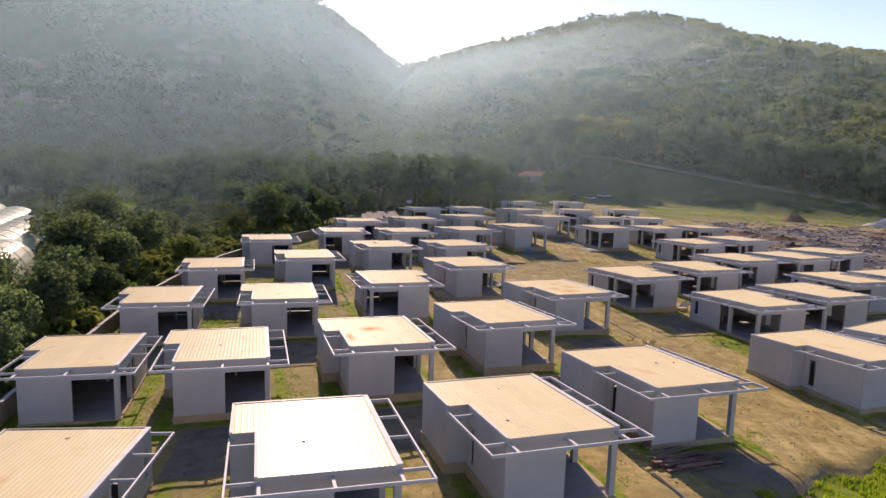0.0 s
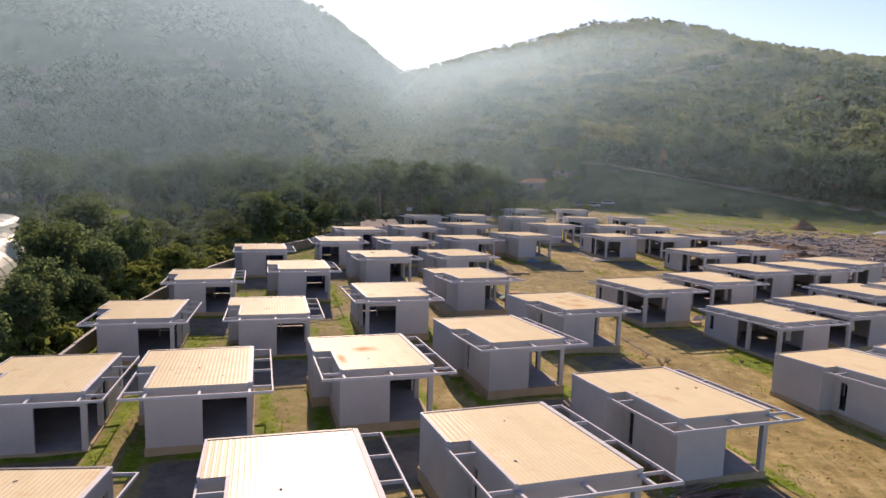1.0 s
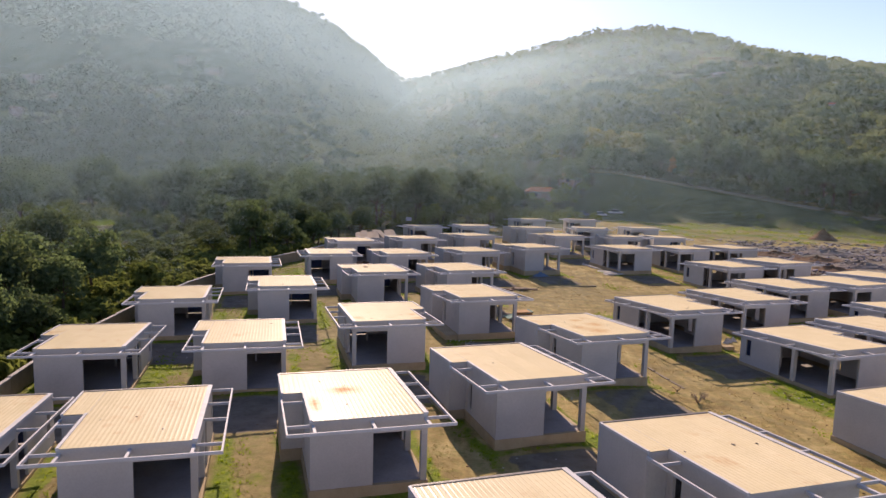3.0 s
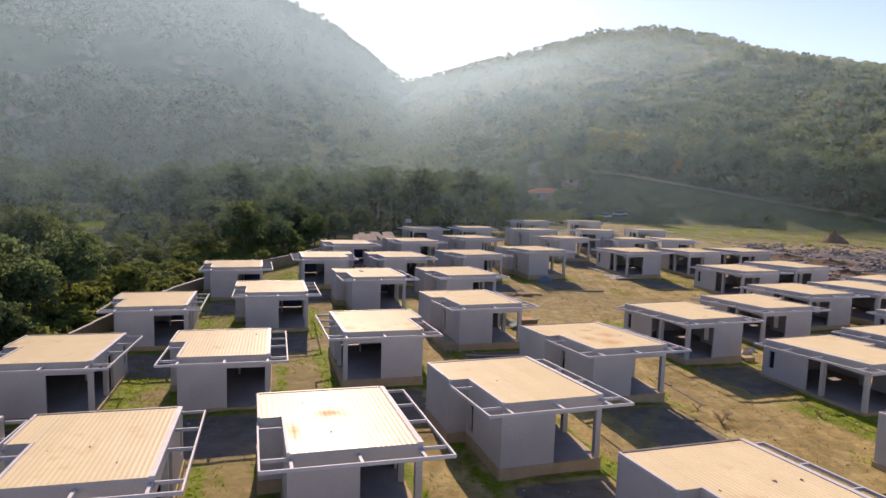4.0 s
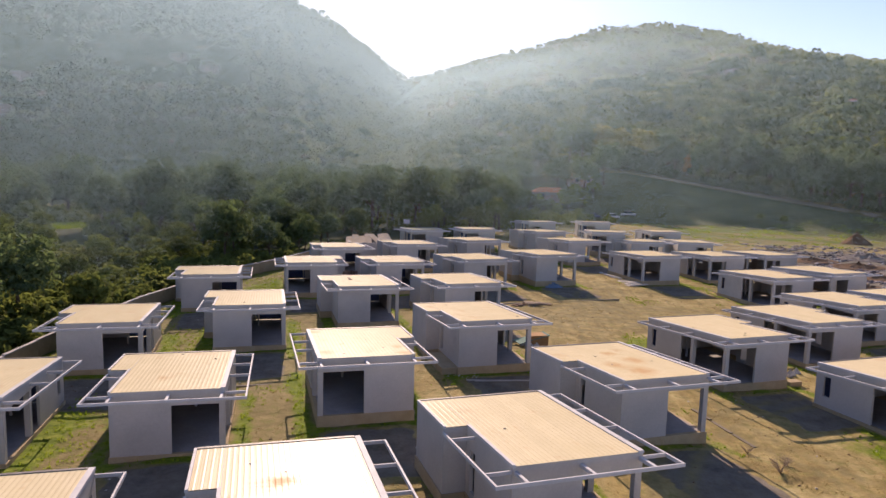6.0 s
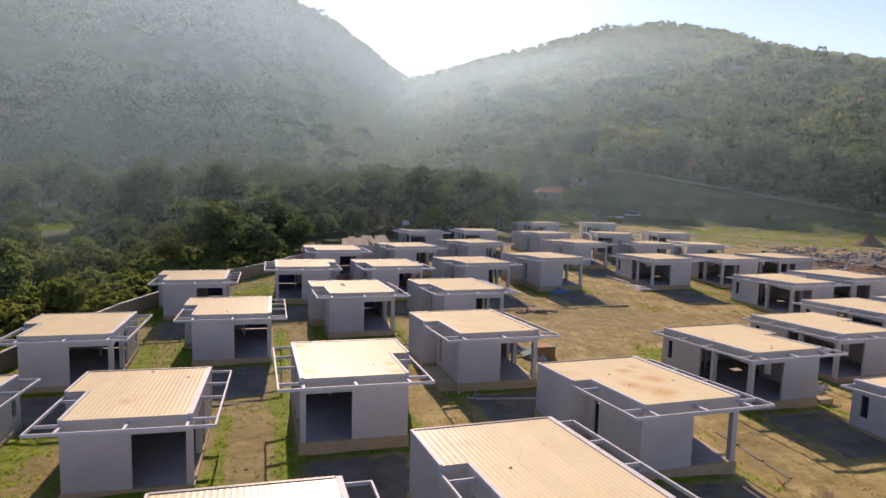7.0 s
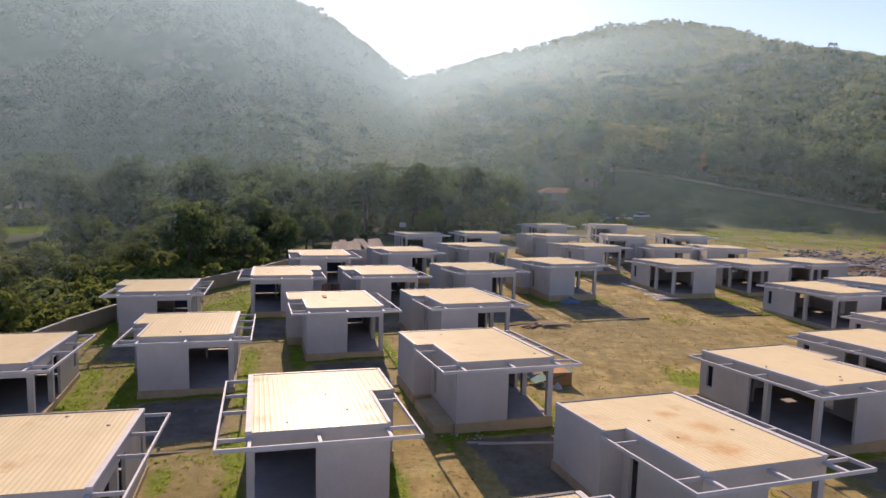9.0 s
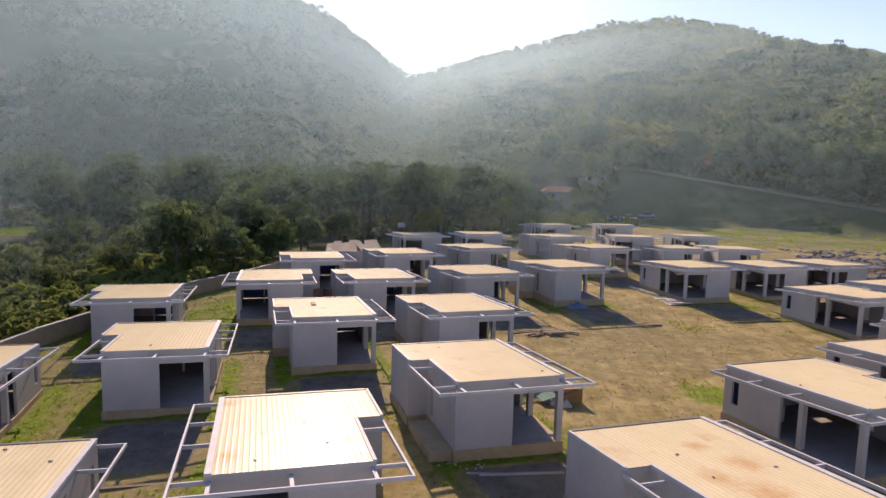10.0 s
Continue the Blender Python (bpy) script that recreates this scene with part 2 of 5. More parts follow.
    streak.inputs[1].default_value, streak.inputs[2].default_value, streak.inputs[3].default_value, streak.inputs[4].default_value = 0.3, 0.7, 0.76, 1.12
    link(st.outputs["Fac"], streak.inputs[0])
    hv = nt.nodes.new("ShaderNodeHueSaturation")
    link(dirt, hv.inputs["Color"])
    link(streak.outputs[0], hv.inputs["Value"])
    big = ramp_of(noise_of(0.09, 5, 0.6), (0.42, (0, 0, 0)), (0.66, (0.4, 0.4, 0.4)))
    olive = ramp_of(noise_of(0.9, 8, 0.75), (0.35, (0.15, 0.125, 0.05)), (0.65, (0.27, 0.22, 0.10)))
    speck = ramp_of(noise_of(1.6, 8, 0.75), (0.48, (0, 0, 0)), (0.64, (0.65, 0.65, 0.65)))
    weeds = ramp_of(noise_of(0.7, 6, 0.7), (0.4, (0.13, 0.12, 0.035)), (0.6, (0.15, 0.17, 0.03)))
    c = mix(g, mix(speck, mix(attr("turf"), mix(big, hv.outputs[0], olive), olive), weeds), grass)
    c = mix(math_of("MULTIPLY", math_of("SUBTRACT", math_of("ADD", attr("grit_and_shade"), noise_of(0.3, 7, 0.7)), 0.85), 5.0), c, grit_and_shade)
    rut = math_of("MULTIPLY", attr("rut"), math_of("MULTIPLY", math_of("SUBTRACT", noise_of(0.45, 5, 0.6), 0.28), 5.0))
    c = mix(rut, c, olive)
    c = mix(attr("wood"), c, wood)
    c = mix(attr("hill"), c, hill)
    c = mix(attr("ridge"), c, ridge)
    link(c, bsdf.inputs["Base Color"])
    bp = nt.nodes.new("ShaderNodeBump")
    bp.inputs["Strength"].default_value, bp.inputs["Distance"].default_value = 0.8, 0.12
    link(noise_of(2.2, 8, 0.75), bp.inputs["Height"])
    link(bp.outputs[0], bsdf.inputs["Normal"])
    return m


M_GROUND = ground_material()


# ---- mesh helpers ----
def box(bm, x0, y0, z0, x1, y1, z1):
    v = [bm.verts.new(p) for p in ((x0, y0, z0), (x1, y0, z0), (x1, y1, z0), (x0, y1, z0), (x0, y0, z1), (x1, y0, z1), (x1, y1, z1), (x0, y1, z1))]
    for f in ((3, 2, 1, 0), (4, 5, 6, 7), (0, 1, 5, 4), (1, 2, 6, 5), (2, 3, 7, 6), (3, 0, 4, 7)):
        bm.faces.new([v[i] for i in f])
    return v


def finish(name, bm, mat, parent=None, label="", bevel=0.0):
    if bevel:
        bmesh.ops.bevel(bm, geom=list(bm.edges), offset=bevel, segments=1, affect="EDGES")
    bmesh.ops.recalc_face_normals(bm, faces=bm.faces)
    me = bpy.data.meshes.new(name)
    bm.to_mesh(me)
    bm.free()
    me.materials.append(mat)
    ob = new(name, me)
    if parent:
        ob.parent = parent
    if label:
        tagged(ob, label)
    return ob


def part(name, bm, mat, parent, label="", bevel=0.0):
    return finish(name, bm, mat, parent, label, bevel)


def mesh_from(name, verts, faces, mat):
    me = bpy.data.meshes.new(name)
    me.from_pydata(verts, [], faces)
    me.update()
    me.materials.append(mat)
    return me


# ---- the plan: pavilions as (mirror, x, y, ground height, turn) ----
NEAR_ROWS = [
    (1, -24.13, 38.99, -0.50, 16.5),
    (1, -15.25, 39.94, 0.10, 17.9),
    (1, -5.47, 43.52, 0.46, 19.0),
    (1, 3.01, 50.48, 0.54, 21.6),
    (1, -5.44, 25.16, 0.86, 18.0),
    (1, -16.32, 22.44, -0.19, 9.4),
    (1, 3.79, 30.11, 0.75, 21.1),
    (1, 12.46, 39.17, 0.21, 20.8),
    (1, 28.41, 47.96, -0.30, 22.7),
    (1, -26.61, 55.57, -0.48, 16.0),
    (1, -16.45, 58.03, -0.27, 17.0),
    (-1, -7.29, 63.35, 0.42, 18.9),
    (1, 0.10, 74.24, 0.39, 20.6),
    (1, 9.28, 62.51, 0.27, 21.9),
]
WEST_ROWS = [
    (1, -27.70, 71.18, -0.33, 18.2),
    (1, -28.00, 91.63, -0.19, 18.2),
    (1, -19.21, 78.00, -0.08, 17.6),
    (-1, -19.75, 99.49, 0.18, 17.8),
    (1, -19.05, 113.30, 0.23, 17.9),
    (1, -11.26, 86.75, 0.20, 19.1),
    (1, -1.92, 90.13, 0.21, 20.9),
    (1, -10.46, 103.18, 0.05, 19.4),
    (1, -0.90, 108.45, 0.01, 21.8),
    (1, -10.33, 119.65, 0.20, 19.6),
    (1, -1.52, 128.84, -0.01, 24.8),
    (-1, -10.85, 141.32, 0.06, 18.5),
    (-1, -1.65, 144.87, 0.13, 13.3),
]
NORTH_ROWS = [
    (-1, 10.49, 164.22, 0.17, 15.9),
    (-1, 22.24, 165.24, 0.40, 0.8),
    (1, 10.06, 144.21, 0.19, 20.4),
    (1, 7.97, 112.40, 0.39, 22.1),
    (1, 14.34, 132.81, 0.07, 20.3),
    (-1, 21.27, 144.36, 0.48, -0.5),
    (-1, 32.60, 152.54, 0.09, 5.4),
    (1, 26.20, 138.63, -0.33, 8.3),
    (1, 34.81, 139.87, -0.32, -1.4),
    (-1, 22.68, 118.31, -0.01, 19.0),
]
EAST_ROWS = [
    (-1, 18.75, 74.66, -0.12, 22.5),
    (-1, 27.82, 64.61, -0.53, 23.0),
    (-1, 36.07, 69.47, -0.41, 22.8),
    (-1, 28.07, 82.59, -0.47, 20.8),
    (-1, 35.66, 90.36, -0.36, 20.9),
    (-1, 43.86, 93.43, -0.25, 24.7),
    (-1, 51.13, 99.05, -0.23, 30.7),
    (-1, 43.79, 78.70, -0.51, 17.4),
    (-1, 50.40, 78.65, 0.00, 23.4),
    (-1, 34.17, 105.27, -0.36, 21.2),
    (-1, 41.84, 108.73, -0.09, 23.7),
    (-1, 32.56, 122.47, -0.23, 19.8),
    (-1, 41.69, 127.23, -0.41, 20.5),
    (-1, 36.21, 50.91, -0.08, 34.6),
]
PLAN = NEAR_ROWS + WEST_ROWS + NORTH_ROWS + EAST_ROWS
PLAN_XY = np.array([(p[1], p[2]) for p in PLAN])
PLAN_Z = np.array([p[3] for p in PLAN])


def smooth(a, b, v):
    u = np.clip((v - a) / (b - a), 0, 1)
    return u * u * (3 - 2 * u)


def wave(x, y, size, seed):
    """Cheap smooth ripples, one or more sheets of sines."""
    k = 2 * np.pi / size
    return (np.sin(k * x + seed) * np.cos(k * 0.83 * y + 1.7 * seed) + 0.6 * np.sin(k * (1.9 * x + 0.7 * y) + 2.3 * seed) + 0.4 * np.cos(k * (2.7 * y - 1.3 * x) + seed)) / 2


def track_line(x):
    """Line and height of the farm track that climbs round the foot of the right ridge."""
    u = np.clip(x - 56, -60, 120)
    return np.maximum(254 - 0.35 * u - 0.0085 * u * np.maximum(u, 0), 150), np.clip(11.7 - 0.165 * u, 0.0, 13.5)


def ditch_line(x):
    """The broken earth edge south of which the ground drops to rough grass."""
    return 31.1 + 0.65 * (x - 18.3) + 0.5 * np.sin(1.3 * x)


def hills(x, y):
    """The rise of the left spur and of the right ridge over the site."""
    # left spur, its crest falling to the right
    crest = 23.5 - 0.75 * x
    crest = np.log1p(np.exp(np.clip(crest / 12, -30, 30))) * 12
    crest = np.where(crest > 110, 110 + 0.6 * (crest - 110), crest)
    rise = np.clip((y - 232) / 300, 0, 1)
    left = crest * (rise ** 1.15) * (1 + 0.10 * wave(x, y, 140.0, 3.0) * (1 - rise)) + 1.5 * wave(x, y, 47.0, 8.0) * rise
    left = left * (1 - 0.7 * smooth(545, 700, y))
    # right ridge above the track
    yr, hr = track_line(x)
    peak = np.interp(x, (-120, -61, -4, 42, 90, 136, 182, 215, 330, 500), (62, 82, 98.5, 110.5, 125, 128.5, 122, 112, 100, 91))
    gate = smooth(-70, 40, x + 0.3 * (y - 250))
    up = np.clip((y - yr) / np.maximum(610 - yr, 50), 0, 1)
    right = hr * smooth(-38, 0, y - yr) + (peak - hr) * up ** 1.02 + (5 * wave(x, y, 160.0, 5.0) + 2 * wave(x, y, 58.0, 7.0)) * np.sin(np.pi * up)
    right = right * gate
    far = np.where(y > 700, np.maximum(0, 1 - (y - 700) / 500), 1.0)
    return np.maximum(left, right) * far


def height(x, y):
    """The ground's height: the site and the hills behind it."""
    x, y = np.asarray(x, float), np.asarray(y, float)
    d2 = (x[..., None] - PLAN_XY[:, 0]) ** 2 + (y[..., None] - PLAN_XY[:, 1]) ** 2
    w = np.exp(-d2 / (2 * 9.0 ** 2))
    site = (w * PLAN_Z).sum(-1) / (w.sum(-1) + 0.02)
    drop = 0.45 * smooth(0.7, -0.7, y - ditch_line(x)) * smooth(15, 18, x) * (1 - smooth(36, 42, x)) * smooth(16, 22, y)
    bumps = -drop + 0.05 * wave(x, y, 5.0, 1.0) + 0.08 * wave(x, y, 17.0, 2.0)
    return site + bumps + hills(x, y)


WALL_LINE = [(-25.2, 24.0), (-27.0, 35.0), (-29.8, 48.0), (-32.6, 62.0), (-33.4, 74.0), (-33.4, 86.0), (-32.4, 94.0), (-30.4, 106.0), (-27.6, 113.0), (-25.4, 123.0)]


def past_wall(x, y):
    """Metres to the west of the boundary wall."""
    return np.interp(y, [q for _, q in WALL_LINE], [p for p, _ in WALL_LINE]) - x


def house_local(x, y, plan):
    s, hx, hy, _, turn = plan
    c, sn = math.cos(radians(turn)), math.sin(radians(turn))
    return (x - hx) * c + (y - hy) * sn, -(x - hx) * sn + (y - hy) * c


def green_spots(x, y):
    """Patches of fresh grass on the open ground as (x, y, radius across, radius along, strength)."""
    out = np.zeros(np.shape(x))
    for cx, cy, rx, ry, k in ((15, 82, 2.8, 2.6, 0.6), (24.0, 59.0, 2.6, 2.2, 0.5), (26.6, 55.0, 2.2, 2.4, 0.45), (20.0, 101.0, 4.0, 2.5, 0.35), (29, 112, 3.0, 3.0, 0.4), (4.2, 58.6, 1.6, 2.4, 0.4), (-24, 62, 2.2, 4, 0.4), (-24, 84, 2.5, 4, 0.4), (16.3, 151, 2.0, 5, 0.8), (27.5, 158, 4.0, 2.5, 0.8), (28, 147, 3.0, 2.5, 0.6)):
        out = out + k * np.exp(-(((x - cx) / rx) ** 2 + ((y - cy) / ry) ** 2))
    return out


def shaded_yards(x, y):
    """One on the ground before the porches, where pavilion shadows are painted into the colour, nothing elsewhere."""
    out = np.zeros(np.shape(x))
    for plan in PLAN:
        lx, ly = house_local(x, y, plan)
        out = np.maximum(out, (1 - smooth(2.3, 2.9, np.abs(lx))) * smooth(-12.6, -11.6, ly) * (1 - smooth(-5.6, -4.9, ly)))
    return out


def side_strips(x, y):
    """One on the weedy strips along the pavilions' side walls."""
    out = np.zeros(np.shape(x))
    for plan in PLAN:
        lx, ly = house_local(x, y, plan)
        out = np.maximum(out, np.exp(-((np.abs(lx) - 3.5) / 0.55) ** 2) * smooth(-9, -6, ly) * (1 - smooth(4, 7, ly)))
    return out


def front_strips(x, y):
    """One on the grass growing along the foot of the front plinths."""
    out = np.zeros(np.shape(x))
    for plan in PLAN:
        lx, ly = house_local(x, y, plan)
        out = np.maximum(out, np.exp(-((ly + 5.15) / 0.5) ** 2) * (1 - smooth(2.8, 3.4, np.abs(lx))))
    return out


def build_ground():
    def axis(*runs):
        out = []
        for a, b, s in runs:
            out += list(np.arange(a, b, s))
        return np.array(out + [runs[-1][1]])
    xs = axis((-2600, -600, 200), (-600, -200, 16), (-200, -100, 5), (-100, -36, 2), (-36, 30, 0.5), (30, 100, 1.0), (100, 220, 5), (220, 620, 16), (620, 2600, 200))
    ys = axis((-1500, -100, 200), (-100, 10, 8), (10, 20, 1.0), (20, 110, 0.5), (110, 150, 1.0), (150, 260, 2.5), (260, 720, 8), (720, 1200, 40), (1200, 3200, 250))
    X, Y = np.meshgrid(xs, ys)
    Z = np.zeros_like(X)
    for r in range(len(ys)):
        Z[r] = height(X[r], Y[r])
    nx, ny = len(xs), len(ys)
    verts = np.stack([X, Y, Z], -1).reshape(-1, 3)
    idx = np.arange(nx * ny).reshape(ny, nx)
    faces = np.stack([idx[:-1, :-1], idx[:-1, 1:], idx[1:, 1:], idx[1:, :-1]], -1).reshape(-1, 4)
    me = mesh_from("ground", verts.tolist(), faces.tolist(), M_GROUND)
    x, y = verts[:, 0], verts[:, 1]
    # grass close to the pavilions and on the west strip, bare tracks between the rows
    d = np.sqrt(((x[:, None] - PLAN_XY[:, 0]) ** 2 + (y[:, None] - PLAN_XY[:, 1]) ** 2).min(1))
    west = smooth(2, -14, x - 0.03 * y)
    grass = 0.10 * np.exp(-((d - 5.5) / 2.2) ** 2) + 0.5 * side_strips(x, y) + 0.10 * west + 0.2 * wave(x, y, 13.0, 4.0)
    field = smooth(36, 50, x) * smooth(165, 176, y) * (1 - smooth(205, 235, y))
    grass = grass + field * (0.34 + 0.16 * np.sin(0.42 * y + 0.10 * x) + 0.14 * wave(x, y, 24.0, 2.0) + 0.55 * np.exp(-((y - 199.5 - 0.35 * (x - 64)) / 2.6) ** 2) * smooth(42, 50, x) * (1 - smooth(76, 84, x))) + 0.36 * smooth(0.3, -0.4, y - ditch_line(x)) * smooth(14, 18, x) * smooth(18, 24, y) + green_spots(x, y) + 0.2 * smooth(-19, -25, x)
    yard_shade = shaded_yards(x, y)
    grass = grass * (1 - 0.85 * yard_shade) - 0.25 * yard_shade + 0.5 * front_strips(x, y)
    # rubble field and bare patches, plus house shadow painted before each porch
    grit_and_shade = 0.9 * smooth(46, 56, x) * smooth(98, 112, y) * (1 - smooth(150, 168, y)) * (1 - smooth(120, 150, x)) + 0.68 * yard_shade - 0.6 * front_strips(x, y) + 0.34 * np.exp(-(((x - 12.5) / 2.5) ** 2 + ((y - 96) / 3.5) ** 2)) + 0.5 * np.exp(-((y - ditch_line(x)) / 0.5) ** 2) * smooth(16, 19, x) * (1 - smooth(36, 40, x))
    yr, _ = track_line(x)
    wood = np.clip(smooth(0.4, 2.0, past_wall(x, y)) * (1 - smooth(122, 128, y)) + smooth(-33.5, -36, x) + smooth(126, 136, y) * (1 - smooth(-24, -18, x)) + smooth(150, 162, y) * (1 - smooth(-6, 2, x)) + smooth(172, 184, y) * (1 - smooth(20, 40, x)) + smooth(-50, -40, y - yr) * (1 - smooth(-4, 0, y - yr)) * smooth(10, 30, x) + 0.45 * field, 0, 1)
    lawn = np.exp(-(((x + 86) / 7) ** 2 + ((y - 158) / 8) ** 2) ** 2)
    grass = grass + 2.0 * lawn
    wood = wood * (1 - lawn)
    hill = smooth(-2, 3, y - yr) * smooth(225, 250, y)
    rut = np.zeros_like(x)
    for cx, cy, rad, gap in ((12.0, 92.0, 5.0, 1.7), (19.0, 88.0, 9.5, 1.7), (4.0, 104.0, 12.0, 1.7), (26.0, 100.0, 13.0, 1.6), (16.0, 60.0, 30.0, 1.7), (34.0, 46.0, 24.0, 1.7), (40.0, 70.0, 24.0, 1.6)):
        for q in (rad, rad + gap):
            rut = np.maximum(rut, np.exp(-((np.hypot(x - cx, y - cy) - q) / 0.32) ** 2))
    rut = rut * (1 - np.clip(3 * grass, 0, 1)) * smooth(4, 8, x) * (1 - smooth(36, 44, x)) * (1 - smooth(112, 122, y))
    for name, values in (("turf", 0.75 * west), ("rut", rut), ("grass", grass), ("grit_and_shade", grit_and_shade), ("wood", wood), ("hill", hill), ("ridge", hill * smooth(-40, 20, x + 0.3 * (y - 250)))):
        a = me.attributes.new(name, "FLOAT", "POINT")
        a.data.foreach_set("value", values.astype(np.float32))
    me.shade_smooth()
    return tagged(new("ground", me), "sandy building-site ground with grass tufts, rising to wooded hills", "ground", kind="structure")


build_ground()


# ---- pavilions ----
W, D, WING, NOTCH = 5.6, 9.2, 1.08, 4.99
TH = 0.16
SLOPE = -0.064


def roof_z(y):
    return 3.12 + SLOPE * (y - D / 2)


def run_wall(bm, along, at, a, b, z0, holes=(), top=None):
    """A wall of thickness TH from a to b along 'x' or 'y', its outer face at 'at' (thickness to the positive side of TH's sign), with holes (a, b, z0, z1)."""
    cuts = sorted({a, b, *[h[0] for h in holes], *[h[1] for h in holes]})
    lo, hi = (at, at + TH) if not isinstance(at, tuple) else at

    def block(p, q, za, zb):
        if along == "x":
            v = box(bm, p, lo, za, q, hi, zb if zb else 0)
        else:
            v = box(bm, lo, p, za, hi, q, zb if zb else 0)
        if zb is None:
            for w in v[4:]:
                w.co.z = roof_z(w.co.y) - 0.07
    for p, q in zip(cuts[:-1], cuts[1:]):
        over = [h for h in holes if h[0] <= p and h[1] >= q]
        if not over:
            block(p, q, z0, None)
        else:
            h = over[0]
            if h[2] > z0:
                block(p, q, z0, h[2])
            if h[3] < 9:
                block(p, q, h[3], None)


def flip(bm, s):
    if s < 0:
        for v in bm.verts:
            v.co.x = -v.co.x
    return bm


def centred(bm, s):
    for v in bm.verts:
        v.co.x -= W / 2
        v.co.y -= D / 2
    return flip(bm, s)


def pavilion(s, terrace=False, sheets=None):
    """A pavilion at the origin, floor at z = 0, front towards -y, open porch on the +x side (s = 1) or the -x side (s = -1)."""
    house = new("pavilion")

    def put(name, bm, mat, label="", bevel=0.0, parent=None):
        return part(name, centred(bm, s), mat, parent or house, label, bevel)
    bm = bmesh.new()
    box(bm, -0.06, -0.06, -1.3, W + 0.06, D + 0.06, 0)
    put("plinth", bm, M_PLINTH, "rough tan concrete plinth")
    bm = bmesh.new()
    box(bm, -WING - 0.06, NOTCH - 0.06, -1.3, -0.06, D + 0.06, -0.004)
    put("plinth", bm, M_PLINTH)
    bm = bmesh.new()
    box(bm, TH + 0.01, TH + 0.01, -0.02, W - TH - 0.01, D - TH - 0.01, 0.005)
    put("floor_slab", bm, M_FLOOR, "dusty grey floor slab")
    if terrace:
        bm = bmesh.new()
        box(bm, -1.2, 0.1, -1.3, -0.06, NOTCH - 0.7, -0.03)
        put("terrace", bm, M_PLINTH, "raised concrete terrace slab")
    LINTEL = 2.57
    walls = (
        ("front_wall", "x", 0.0, 0.0, 2.95, ()),
        ("side_wall", "y", 0.0, TH, NOTCH, ((3.9, 4.5, 0.25, 2.15),)),
        ("wing_front_wall", "x", NOTCH, -WING, 0.0, ()),
        ("wing_wall", "y", -WING, NOTCH + TH, D - TH, ()),
        ("back_wall", "x", D - TH, -WING, W, ((3.1, 5.4, 0.005, 2.25),) if s > 0 else ((0.05, 0.9, 1.05, 1.45), (3.1, 5.4, 0.005, 2.25))),
        ("porch_side_wall", "y", W - TH, NOTCH, D - TH, ((8.05, 8.6, 0.7, 2.05),)),
    )
    for name, along, at, a, b, holes in walls:
        bm = bmesh.new()
        run_wall(bm, along, at, a, b, 0.0, holes)
        put(name, bm, M_WALL)
    bm = bmesh.new()
    run_wall(bm, "x", 0.0, 2.95, W, LINTEL)
    put("fascia_beam", bm, M_WALL)
    bm = bmesh.new()
    run_wall(bm, "y", W - TH, TH, NOTCH, LINTEL)
    put("fascia_beam", bm, M_WALL)
    # a dark shutter that stops short of the floor in the back doorway, and a bare post in the room
    bm = bmesh.new()
    box(bm, 3.11, D - 0.11, 0.075, 5.39, D - 0.05, 2.245)
    put("shutter", bm, M_SHUTTER, "lowered dark blue roller shutter")
    for x, y in ((3.3, 6.9),):
        bm = bmesh.new()
        box(bm, x, y, 0.006, x + 0.14, y + 0.14, roof_z(y) - 0.08)
        put("inner_post", bm, M_WALL)
    for y in (0.0, 3.5):
        bm = bmesh.new()
        box(bm, W - 0.30, y + 0.003, 0, W - 0.003, y + 0.3, LINTEL)
        put("column", bm, M_WALL)
    # roof of ribbed sheets, white flashing along its sides, gutter behind
    bm = bmesh.new()
    v = box(bm, 0.02, 0.02, 0, W - 0.02, D - 0.02, 0)
    for i, p in enumerate(v):
        p.co.z = roof_z(p.co.y) - (0.07 if i < 4 else 0.03)
    roof = put("roof", bm, M_CEILING, "pale grey roof deck")

    def sheet(x0, x1, y0, y1):
        bm = bmesh.new()
        prof, x = [], x0
        n = max(1, round((x1 - x0) / 0.25))
        step = (x1 - x0) / n
        for k in range(n):
            b = x0 + k * step
            prof += [(b, 0.0), (b + 0.07, 0.0), (b + 0.105, 0.004), (b + 0.145, 0.004), (b + 0.18, 0.0)]
        prof.append((x1, 0.0))
        rows = [[bm.verts.new((px, y, roof_z(y) - 0.028 + pz)) for px, pz in prof] for y in (y0, y1)]
        for i in range(len(prof) - 1):
            bm.faces.new((rows[0][i], rows[0][i + 1], rows[1][i + 1], rows[1][i]))
        return put("roof_sheet", bm, sheets or M_ROOF, parent=roof)
    edges = np.linspace(0.12, W - 0.22, 7)
    for a, b in zip(edges[:-1], edges[1:]):
        sheet(a, b, -0.02, D - 0.08)
    sheet(-WING + 0.1, 0.1, NOTCH - 0.02, D - 0.08)

    def flashing(x0, x1, y0, y1):
        bm = bmesh.new()
        v = box(bm, x0, y0, 0, x1, y1, 0)
        for i, p in enumerate(v):
            p.co.z = roof_z(p.co.y) + (-0.10 if i < 4 else 0.024)
        put("flashing", bm, M_STEEL, parent=roof)
    flashing(W - 0.215, W + 0.02, -0.02, D)
    flashing(-WING - 0.02, -WING + 0.095, NOTCH - 0.02, D)
    flashing(-0.02, 0.115, -0.02, NOTCH - 0.03)
    bm = bmesh.new()
    v = box(bm, -WING + 0.1, D - 0.07, 0, W - 0.22, D + 0.08, 0)
